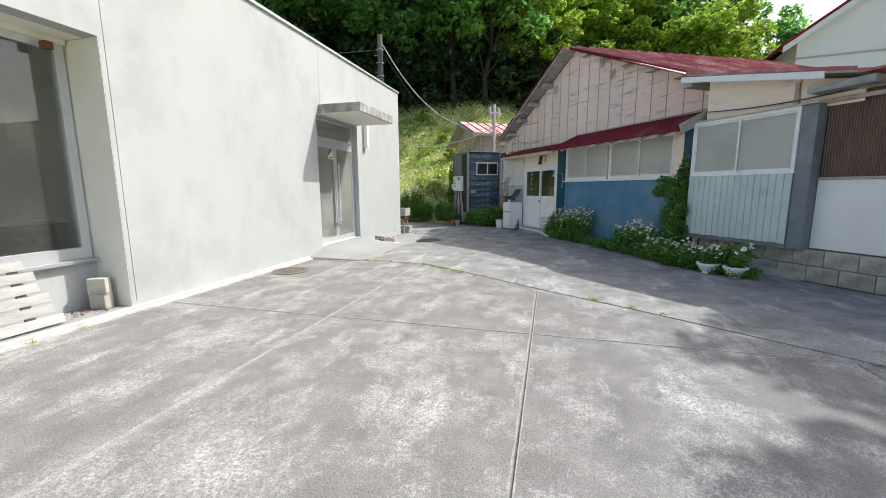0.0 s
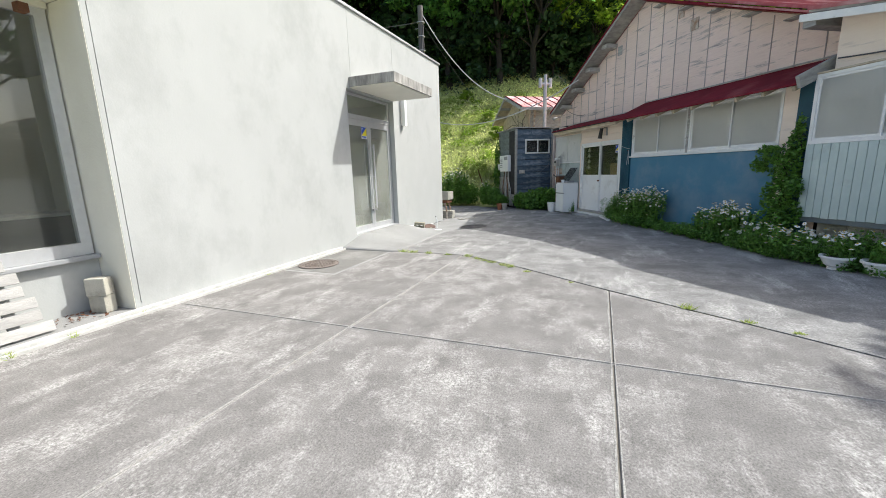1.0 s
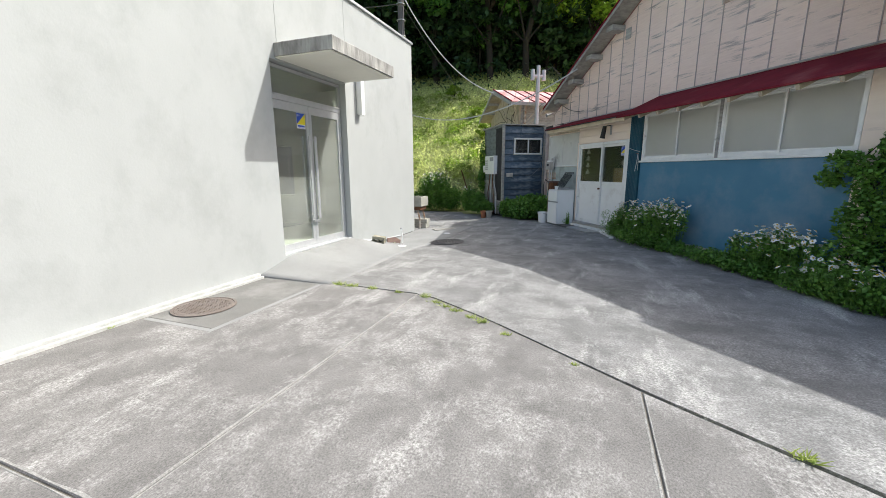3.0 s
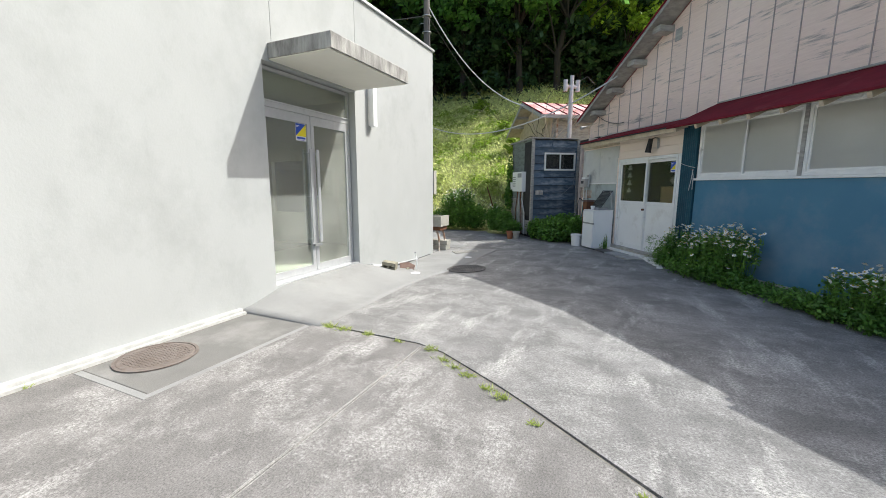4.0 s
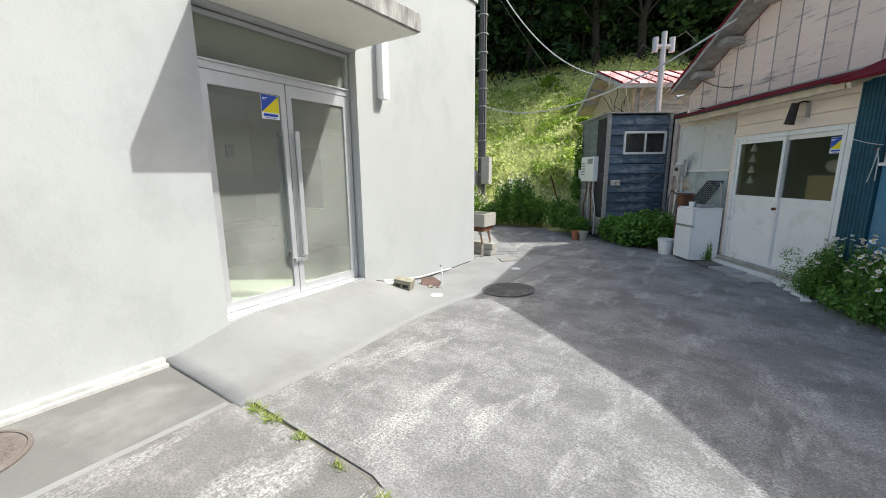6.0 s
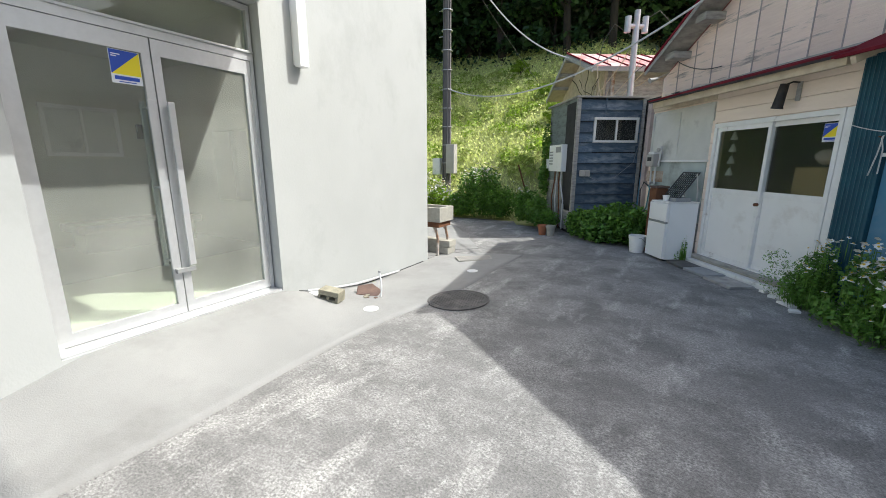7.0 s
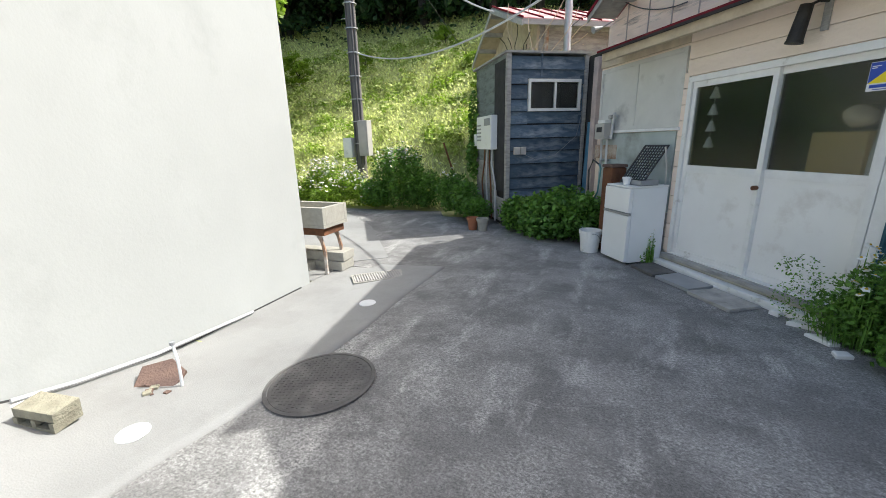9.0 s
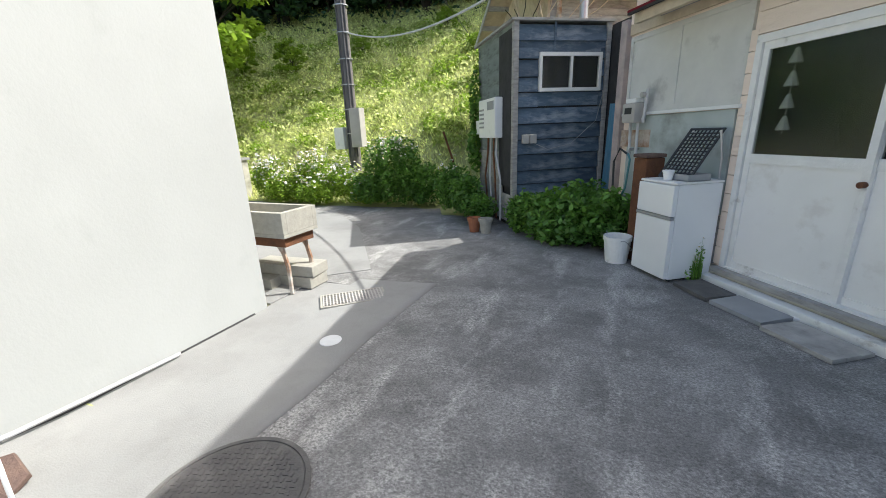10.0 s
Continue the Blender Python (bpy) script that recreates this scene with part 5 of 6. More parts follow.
copy_thing(shade_tree, pose(9.5, 5.3, 0, 0, 0, 140))
copy_thing(shade_tree, pose(13.4, 5.0, 0, 0, 0, 60))
# unseen trees behind the white building, added to darken the door glass reflections
for x, y, k in ((-22.5, 7.0, 2), (-23.5, 11.5, 1), (-22.0, 16.0, 2), (-25.5, 20.0, 0), (-26.0, 3.0, 1)):
    copy_thing(kinds[k], pose(x, y, ground_height(x, y), 0, 0, 40 * y))
for n, (x, y, s) in enumerate(((-15.4, 25.2, 0.26), (-12.8, 27.0, 0.16), (-7.0, 26.0, 0.15), (-5.8, 23.6, 0.2), (-18.5, 25.5, 0.24), (-9.5, 29.5, 0.2))):
    made = copy_thing(edge, pose(x, y, ground_height(x, y) - 0.3, 0, 0, 50 * n))
    made.scale = (s, s, s * 0.8)
    tagged(made, "round sunlit shrub in the bank's grass", "shrub", "shrubs on the bank")
    made.name = "bank_shrub"


# ---------------------------------------------------------------- meadow on the bank
def stuff(name, me, label, category):
    return tagged(new(name, me), label, category, kind="stuff")


def on_ground(xy):
    return np.array([(x, y, ground_height(x, y) - 0.04) for x, y in xy])


rng = np.random.default_rng(8)
xy = grid_points(rng, 80000, -26, 0, 17.2, 34)
up = xy[:, 1] - np.array([hill_foot(x) for x in xy[:, 0]])
keep = (up > -0.15) & ((xy[:, 0] < -4.6) | (up > 0.6))
xy = xy[keep]
base = on_ground(xy)
c, a, b = blades(rng, base, 0.30, 0.016, 0.8)
stuff("meadow_grass", flakes("meadow_grass", c, a, b, grass_leaf), "sunlit yellow-green meadow grass on the bank", "grass")
pick = rng.random(len(base)) < 0.55
q = base[pick] + np.column_stack((rng.normal(size=(pick.sum(), 2)) * 0.1, rng.uniform(0.04, 0.42, pick.sum())))
a, b = leaf_set(rng, q, 0.07, 0.3)
stuff("bank_weeds", flakes("bank_weeds", q, a, b, grass_leaf), "broad-leaved weeds among the grass", "weeds")
mounds = []
for k in range(430):
    x = rng.uniform(-24, -4.8)
    y = hill_foot(x) + rng.uniform(0.5, 12.5)
    r = rng.uniform(0.15, 0.6)
    n = int(330 * r)
    p = unit(rng.normal(size=(n, 3))) * (rng.uniform(0.3, 1, (n, 1)) ** 0.5) * np.array((r, r, r * 0.75))
    p[:, 2] = np.abs(p[:, 2])
    mounds.append(p + np.array((x, y, ground_height(x, y))))
q = np.concatenate(mounds[1::2])
a, b = leaf_set(rng, q, 0.06, 0.4)
stuff("bank_herbs", flakes("bank_herbs", q, a, b, leaf_bright), "clumps of fresh green herbs on the bank", "herbs")
q = np.concatenate(mounds[::2])
a, b = leaf_set(rng, q, 0.075, 0.4)
stuff("bank_herbs", flakes("bank_herbs", q, a, b, weed_leaf), "clumps of tall leafy herbs on the bank", "herbs")
xy = grid_points(rng, 2500, -24, -4.6, 18, 31)
q = on_ground(xy) + np.array((0, 0, 0.45))
q = q[(xy[:, 1] > np.array([hill_foot(x) for x in xy[:, 0]])) & (rng.random(len(q)) < 0.35)]
a, b = leaf_set(rng, q, 0.03, 2.0)
stuff("meadow_flowers", flakes("meadow_flowers", q, a, b * 1.6, petal), "scattered small white meadow flowers", "flowers")
# undergrowth under the trees, its forest shade put into the leaf colour
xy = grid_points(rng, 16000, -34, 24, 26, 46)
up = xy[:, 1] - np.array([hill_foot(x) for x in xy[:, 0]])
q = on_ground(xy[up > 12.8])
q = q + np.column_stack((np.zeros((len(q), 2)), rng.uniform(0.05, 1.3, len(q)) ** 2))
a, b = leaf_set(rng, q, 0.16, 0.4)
stuff("forest_undergrowth", flakes("forest_undergrowth", q, a, b, leaf_shaded), "leafy undergrowth beneath the trees, shade in its leaf colour", "undergrowth")



# ---------------------------------------------------------------- garden plants
def bush(name, label, m, seed, blobs, leaf, count, material=None, blooms=0, bloom_size=0.03, group="", category="bush", bloom_top=0.16, stems=True):
    """A plant of separate leaves in overlapping mounds (x, y, z, rx, ry, rz), with flower heads and stems where it has them."""
    rng = np.random.default_rng(seed)
    t = thing(name, m, label, category, group)
    vol = np.array([b[3] * b[4] * b[5] for b in blobs]) ** 0.67
    share = np.maximum(20, (count * vol / vol.sum()).astype(int))
    pos = []
    for b, n in zip(blobs, share):
        q = unit(rng.normal(size=(n, 3))) * (rng.uniform(0.12, 1.0, (n, 1)) ** 0.45) * np.array(b[3:6])
        q *= 1 + 0.22 * np.sin(q[:, :1] * 17 + b[0] * 5) * np.cos(q[:, 1:2] * 15)
        pos.append(q + np.array(b[:3]))
    pos = np.concatenate(pos)
    pos[:, 2] = np.abs(pos[:, 2]) + 0.01
    a, b = leaf_set(rng, pos, leaf, 0.35)
    ob = tagged(new("foliage", flakes("foliage", pos, a, b, material or leaf_bush)), kind="stuff")
    ob.parent = t
    if stems:
        n = min(len(pos), 260)
        top = pos[rng.choice(len(pos), n, replace=False)]
        foot = top * np.array((0.85, 0.85, 0)) + np.array((0, 0, 0.0))
        half = (top - foot) / 2
        side = unit(np.cross(half, rng.normal(size=(n, 3)))) * 0.006
        ob = tagged(new("stalk", flakes("stalk", foot + half, half, side, material or leaf_bush)), kind="stuff")
        ob.parent = t
    if blooms:
        hi = pos[np.argsort(-(pos[:, 2] - 0.35 * pos[:, 1] + rng.normal(size=len(pos)) * 0.16))[: blooms * 3]]
        hi = hi[rng.choice(len(hi), blooms, replace=False)] + np.column_stack((rng.normal(size=(blooms, 2)) * 0.03, rng.uniform(0.02, bloom_top, blooms)))
        bm, bc = bmesh.new(), bmesh.new()
        for p in hi:
            tilt = Euler((rng.normal() * 0.5 + 0.25, rng.normal() * 0.5, rng.uniform(0, 6))).to_matrix().to_4x4()
            mm = Matrix.Translation(Vector(p)) @ tilt
            s = bloom_size * rng.uniform(0.75, 1.25)
            c = bm.verts.new(mm @ Vector((0, 0, 0.2 * s)))
            ring = [bm.verts.new(mm @ Vector((s * (1 if k % 2 else 0.72) * math.cos(k * math.pi / 6), s * (1 if k % 2 else 0.72) * math.sin(k * math.pi / 6), 0))) for k in range(12)]
            for k in range(12):
                bm.faces.new((c, ring[k], ring[(k + 1) % 12]))
            bmesh.ops.create_cone(bc, cap_ends=True, segments=6, radius1=0.32 * s, radius2=0.2 * s, depth=0.25 * s, matrix=mm @ Matrix.Translation((0, 0, 0.3 * s)))
        tagged(part("bloom", bm, petal, t, "many white daisy heads"), kind="stuff")
        tagged(part("bloom_heart", bc, pollen, t, "yellow flower hearts"), kind="stuff")
        half = np.column_stack((np.zeros((blooms, 2)), np.full(blooms, 0.13)))
        ob = tagged(new("bloom_stalk", flakes("bloom_stalk", hi - half, half, np.tile((0.004, 0.002, 0), (blooms, 1)), leaf_bush)), kind="stuff")
        ob.parent = t
    return t


def at_front(s, d, z=0.0):
    return RB @ pose(s, d, z)


bush("daisy_clump", "tall clump of white daisies against the blue tin wall", at_front(2.15, -0.30), 41, [(0, 0, 0.38, 0.62, 0.26, 0.36), (0.35, 0, 0.55, 0.45, 0.24, 0.30), (-0.35, 0.02, 0.45, 0.4, 0.22, 0.3), (0, -0.1, 0.14, 0.95, 0.30, 0.16)], 0.028, 6500, blooms=300, bloom_size=0.032, group="daisy clumps", category="flowers")
bush("daisy_clump", "small daisy clump by the workshop door post", at_front(1.15, -0.22), 42, [(0, 0, 0.35, 0.20, 0.18, 0.36), (-0.1, 0, 0.2, 0.25, 0.2, 0.2)], 0.02, 3200, blooms=44, bloom_size=0.026, group="daisy clumps", category="flowers")
bush("daisy_clump", "white daisies leaning over the asphalt by the blue wall", at_front(4.25, -0.38), 43, [(0.1, 0, 0.32, 0.50, 0.26, 0.26), (0.45, -0.05, 0.42, 0.35, 0.25, 0.24), (0, -0.1, 0.12, 0.95, 0.28, 0.13)], 0.028, 5200, blooms=170, bloom_size=0.033, group="daisy clumps", category="flowers")
bush("daisy_clump", "low daisies spreading below the pale tin bay", at_front(6.0, -0.72), 44, [(0, 0, 0.20, 0.62, 0.28, 0.22), (-0.6, 0.05, 0.2, 0.45, 0.28, 0.2), (0.6, 0.1, 0.18, 0.4, 0.25, 0.2)], 0.028, 5600, blooms=100, bloom_size=0.034, group="daisy clumps", category="flowers")
vine_bush = bush("climbing_vine", "dense leafy green vine climbing the teal pillar", at_front(5.35, -0.34), 45, [(0, 0, 0.35, 0.34, 0.22, 0.36), (-0.02, 0.04, 0.85, 0.22, 0.17, 0.38), (0.04, 0.1, 1.28, 0.26, 0.15, 0.28), (-0.2, 0.14, 1.52, 0.30, 0.12, 0.17), (0.1, 0.14, 1.72, 0.12, 0.10, 0.24), (0.25, 0.02, 1.0, 0.12, 0.12, 0.14), (-0.42, 0.14, 1.34, 0.14, 0.1, 0.12), (0.2, 0.1, 0.6, 0.2, 0.14, 0.2), (0.16, 0.1, 1.95, 0.06, 0.05, 0.16), (-0.32, 0.16, 1.62, 0.16, 0.06, 0.08)], 0.033, 5200, category="vine", stems=False)
for k, dx in enumerate((-0.05, 0.06, 0.0)):
    part("stem", tube([(dx, 0.1, 0.0), (dx * 2, 0.14, 0.6), (-dx, 0.16, 1.1), (dx * 3, 0.17, 1.6), (0.12 - dx, 0.18, 2.0)], 0.009, 6), bark, vine_bush)
bush("garden_weeds", "grassy weeds along the foot of the blue wall", at_front(3.2, -0.24), 46, [(-1.6 + 0.5 * k, 0.02 * (k % 2) - 0.03 * k, 0.07, 0.36, 0.20 + 0.03 * k, 0.11 + 0.03 * (k % 3)) for k in range(9)], 0.024, 11000, leaf_bush, category="weeds")
bush("garden_weeds", "grassy weeds below the tin bay", at_front(6.2, -0.62), 47, [(-0.8 + 0.4 * k, -0.06 * (k % 2), 0.07, 0.32, 0.28, 0.12) for k in range(5)], 0.03, 3600, leaf_bush, category="weeds")
bush("wispy_weed", "wispy grey-green weed by the broken sill", at_front(0.62, -0.25), 48, [(0.1, 0, 0.2, 0.24, 0.12, 0.2), (0.3, 0, 0.34, 0.15, 0.10, 0.14), (0.05, 0, 0.46, 0.2, 0.06, 0.12)], 0.012, 900, leaf_bush, category="weeds", stems=False)
bush("shed_bush", "leafy green bush in front of the blue shed", at_front(-2.95, -0.55), 49, [(-0.4, -0.35, 0.28, 0.42, 0.36, 0.30), (0.1, 0.0, 0.34, 0.48, 0.42, 0.36), (0.45, 0.35, 0.30, 0.36, 0.38, 0.32), (-0.2, 0.4, 0.38, 0.42, 0.42, 0.34), (0.25, -0.3, 0.2, 0.42, 0.3, 0.24), (0.80, 0.25, 0.36, 0.34, 0.26, 0.36), (0.5, 0.0, 0.3, 0.36, 0.3, 0.3)], 0.048, 13000)
bush("wispy_weed", "small flowering weed beside the fridge", at_front(-0.98, -0.22), 50, [(0, 0, 0.2, 0.04, 0.06, 0.2)], 0.016, 45, blooms=7, bloom_size=0.025, category="weeds")
bush("wispy_weed", "little leafy weed in front of the fridge side", at_front(-0.92, -0.36), 51, [(0, 0, 0.10, 0.03, 0.05, 0.11)], 0.02, 18, leaf_bush, category="weeds", stems=False)

# plants at the foot of the bank
bush("daisy_bed", "bright bed of white daisies at the foot of the bank", pose(-9.0, 17.95, -0.05), 52, [(-1.3, 0.1, 0.5, 0.45, 0.4, 0.5), (-0.6, -0.1, 0.3, 0.6, 0.45, 0.34), (0.1, 0.2, 0.55, 0.55, 0.45, 0.5), (0.5, -0.25, 0.22, 0.6, 0.4, 0.26), (1.1, 0.1, 0.45, 0.45, 0.4, 0.4), (1.8, -0.05, 0.3, 0.5, 0.4, 0.32)], 0.045, 11000, leaf_bright, blooms=760, bloom_size=0.036, bloom_top=0.30, category="flowers")
bush("dark_bush", "round dark green bush dotted with daisies", pose(-6.3, 17.85, -0.03), 53, [(-0.1, 0, 0.75, 0.7, 0.55, 0.72), (0.5, 0.1, 0.45, 0.5, 0.5, 0.45), (-0.7, -0.1, 0.35, 0.45, 0.4, 0.35)], 0.045, 9500, blooms=150, bloom_size=0.036, bloom_top=0.10)
bush("dark_bush", "green weeds crowding the shed side", at_front(-4.9, -1.45), 54, [(0, 0, 0.35, 0.4, 0.28, 0.38), (-0.7, -0.1, 0.42, 0.4, 0.35, 0.45), (0.55, 0.1, 0.22, 0.3, 0.22, 0.25)], 0.045, 4200, blooms=10, bloom_size=0.035)
bush("wall_creeper", "dark creeper hanging on the shed's rear corner", SH @ pose(-1.75, -0.08, 0.0), 55, [(0, 0, 1.9, 0.16, 0.12, 0.6), (-0.05, 0, 1.2, 0.2, 0.14, 0.5)], 0.05, 900, category="creeper", stems=False)
low = thing("retaining_wall", pose(0, 0, 0), "low grey concrete retaining wall at the bank's foot", "wall")
part("wall", box(-17.0, 18.05, -0.2, -11.2, 18.25, 0.95, 0.02), block_concrete, low)
part("coping", box(-17.0, 18.0, 0.951, -11.15, 18.30, 1.02, 0.015), ramp_concrete, low)
stake = thing("wooden_stake", pose(-5.4, 19.2, ground_height(-5.4, 19.2)), "leaning rusty stake on the bank", "stake")
part("rod", rod((0.15, 0, -0.1), (-0.35, 0.1, 1.3), 0.025, seg=8), rust, stake)


def tuft(x, y, seed, n=46, h=0.10, r=0.05, stretch_x=1.0):
    rng = np.random.default_rng(seed)
    base = np.column_stack((rng.normal(size=n) * r * stretch_x, rng.normal(size=n) * r * 0.6, np.zeros(n)))
    c, a, b = blades(rng, base, h, 0.0045, 0.95)
    t = new("weed_tuft", flakes("weed_tuft", c, a, b, weed_leaf))
    t.matrix_world = pose(x, y, yard_height(x, y) - 0.005)
    return tagged(t, "small yellow-green weed tuft in a paving joint", "weed", "weeds in the joints", "stuff")


for k, (x, y, h, r) in enumerate(((-3.60, 7.30, 0.13, 0.06), (-3.42, 7.29, 0.13, 0.07), (-3.10, 7.28, 0.11, 0.05), (-2.72, 7.25, 0.08, 0.04),
                                  (-2.33, 7.20, 0.15, 0.05), (-2.12, 7.05, 0.10, 0.06), (-1.98, 6.96, 0.10, 0.06), (-1.84, 6.87, 0.11, 0.06), (-1.62, 6.73, 0.10, 0.05), (-1.48, 6.66, 0.12, 0.06), (-1.2, 6.44, 0.08, 0.04),
                                  (0.57, 5.40, 0.14, 0.04), (1.0, 5.15, 0.07, 0.04), (1.3, 4.98, 0.06, 0.03), (-0.6, 6.05, 0.05, 0.03), (-4.86, 2.52, 0.10, 0.08), (-4.88, 2.95, 0.09, 0.07), (-4.88, 3.6, 0.07, 0.04), (-4.88, 6.4, 0.05, 0.05), (-4.85, 5.3, 0.06, 0.05), (-4.9, 4.5, 0.04, 0.04))):
    tuft(x, y, 200 + k, int(24 + 560 * r), h * 0.55, r * 0.42, 1.4)

# ---------------------------------------------------------------- yard covers, discs and rubble
def cover(x, y, r, iron):
    """A cast-iron cover with a raised chequer of studs in its ring."""
    z = yard_height(x, y) + 0.003
    t = thing("manhole_cover", pose(x, y, z), "round dark cast-iron manhole cover set in the yard", "manhole cover", "manhole covers")
    part("ring", lathe([(r + 0.03, 0.002), (r + 0.03, 0.010), (r + 0.006, 0.012), (r + 0.004, 0.004)], 40), iron, t)
    part("lid", lathe([(r, 0.001), (r, 0.009), (r - 0.012, 0.011)], 40), iron, t)
    bm = bmesh.new()
    n = int(r / 0.032)
    for i in range(-n, n + 1):
        for j in range(-n, n + 1):
            px, py = i * 0.032, j * 0.032
            if px * px + py * py < (r - 0.035) ** 2:
                w, d = (0.012, 0.005) if (i + j) % 2 else (0.005, 0.012)
                box(px - w, py - d, 0.010, px + w, py + d, 0.0145, bm=bm)
    tagged(part("studs", bm, iron, t), kind="stuff")
    return t


c1 = cover(-4.50, 6.05, 0.29, rusty_cover)
tagged(c1, "rust-brown round cast-iron manhole cover set in the yard")
c2 = cover(-3.40, 10.92, 0.34, iron_cover)
c2.rotation_euler, c2.location.z = (radians(-1.0), radians(-2.6), 0.3), c2.location.z + 0.006
for x, y, r in ((-4.08, 10.14, 0.085), (-3.88, 12.27, 0.085), (-4.78, 9.98, 0.09)):
    t = thing("white_disc", pose(x, y, ramp_height(x, y) + 0.003), "flat white painted access disc in the paving", "disc", "white discs")
    part("lid", lathe([(r, 0.0), (r, 0.006), (r - 0.01, 0.009)], 28), chalk_white, t)
t = thing("hollow_block", pose(-4.53, 9.99, ramp_height(-4.56, 10.0) + 0.006, 2, 6, 14) @ Matrix.Diagonal((0.66, 0.85, 0.85, 1)), "yellowed hollow concrete block lying on the ramp", "block")
bm = pierced(-0.19, 0.19, 0.0, 0.075, -0.09, 0.09, [(-0.15, -0.02, 0.025, 0.075), (0.02, 0.15, 0.025, 0.075)])
box(-0.185, -0.085, 0.077, 0.195, 0.09, 0.145, 0.008, bm)
part("block", bm, yellow_block, t)
t = thing("broken_tile", pose(-4.50, 10.56, ramp_height(-4.5, 10.56) + 0.012, 24, 0, 40), "broken red-brown roof tile over a drain hole", "tile")
part("tile", prism([(-0.14, -0.10), (0.10, -0.13), (0.17, 0.02), (0.06, 0.15), (-0.12, 0.12)], 0.0, 0.03, 0.006), tile_brown, t)
rng = np.random.default_rng(14)
for k in range(9):
    x, y = -4.47 + rng.normal() * 0.10, 10.47 + rng.normal() * 0.05
    t = thing("tile_chip", pose(x, y, ramp_height(x, y) + 0.004, 0, 0, rng.uniform(0, 360)), "small chip of red-brown tile on the ramp", "rubble", "tile chips")
    w = rng.uniform(0.012, 0.035)
    part("chip", prism([(-w, -0.6 * w), (0.7 * w, -0.8 * w), (w, 0.5 * w), (-0.4 * w, 0.9 * w)], 0.0, 0.5 * w, 0.003), tile_brown if k % 3 else yellow_block, t)
t = thing("stub_pipe", pose(-4.30, 10.58, ramp_height(-4.3, 10.58)), "thin bent white pipe standing in the paving", "pipe")
part("pipe", tube([(0, 0, -0.02), (0.012, 0.0, 0.12), (0.008, 0.004, 0.2), (-0.015, 0.01, 0.27), (-0.02, 0.01, 0.31)], 0.010), white_paint, t)
part("cap", rod((-0.02, 0.01, 0.305), (-0.02, 0.01, 0.325), 0.018, seg=10), plastic_grey, t)
t = thing("drain_pipe", pose(0, 0, 0), "pale plastic pipe lying along the wall's foot", "pipe")
part("pipe", tube([(-4.90, 9.98, 0.10), (-4.89, 10.3, 0.035), (-4.89, 10.8, -0.035), (-4.90, 11.75, -0.085)], 0.014), cable_white, t)

# solid black strip in place of the shadowed hollow of the eroded gap
part("wall_gap", tube([(WX + 0.004, 9.9 + 0.2 * k, ramp_height(WX + 0.004, 9.9 + 0.2 * k) + 0.006 * abs(noise.noise((k * 0.9, 0, 0)))) for k in range(14)], 0.013, 6), tar_paper, bld, "black strip painting the shade of the eroded gap at the wall's foot")

# drain grate and the old stone sink past the corner
t = thing("drain_grate", pose(-4.24, 13.09, yard_height(-4.24, 13.09) + 0.006, 0, 0, 40), "rusty iron drain grate in the paving", "grate")
part("frame", pierced(-0.32, 0.32, -0.16, 0.16, 0.0, 0.014, [(-0.30, 0.30, -0.14, 0.14)]), stone_sink, t).matrix_basis = pose(0, 0, 0, -90, 0, 0) @ pose(0, -0.014, 0)
for k in range(19):
    part("bar", box(-0.295 + 0.0318 * k, -0.14, 0.0, -0.283 + 0.0318 * k, 0.14, 0.018), box_grey, t)
for k in range(5):
    part("crossbar", box(-0.30, -0.098 + 0.046 * k, 0.002, 0.30, -0.087 + 0.046 * k, 0.0175), box_grey, t)
part("pit", box(-0.31, -0.15, -0.004, 0.31, 0.15, 0.001), soil, t)
sink = thing("stone_sink", pose(0, 0, -0.1), "old grey-yellow stone sink on rusty iron legs", "sink")
bm = bmesh.new()
for a in ((-5.95, 12.92, 0.66, -4.86, 12.98, 0.88), (-5.95, 13.36, 0.66, -4.86, 13.42, 0.88), (-4.92, 12.98, 0.66, -4.86, 13.36, 0.88), (-5.95, 12.98, 0.66, -5.89, 13.36, 0.88), (-5.95, 12.92, 0.62, -4.86, 13.42, 0.66)):
    box(*a, 0.008, bm=bm)
part("basin", bm, stone_sink, sink)
part("drainboard", box(-6.6, 12.95, 0.80, -5.96, 13.45, 0.88, 0.01), stone_sink, sink)
part("frame", box(-5.9, 12.96, 0.52, -4.90, 13.38, 0.618, 0.006), rust, sink, "rusty iron frame")
for x, y in ((-4.95, 13.0), (-4.95, 13.34), (-5.85, 13.0), (-5.85, 13.34)):
    bm = tube([(x, y, 0.0), (x + 0.005, y, 0.3), (x - 0.05, y, 0.53)], 0.024, 6)
    tube([(x, y, 0.28), (x - 0.02, y, 0.4), (x - 0.11, y, 0.53)], 0.012, 6, bm)
    part("leg", bm, rust_white, sink)
for k, (x, y, z, w) in enumerate(((-5.25, 13.3, 0.0, 0.42), (-5.22, 13.3, 0.125, 0.40), (-5.55, 13.1, 0.0, 0.3))):
    t = thing("kerb_stone", pose(x, y, -0.1 + z, 0, 0, 4 * k), "pale concrete kerb stone stacked under the sink", "stone", "stones under the sink")
    part("stone", box(-w, -0.14, 0.0, w, 0.14, 0.12, 0.012), stone_sink, t)

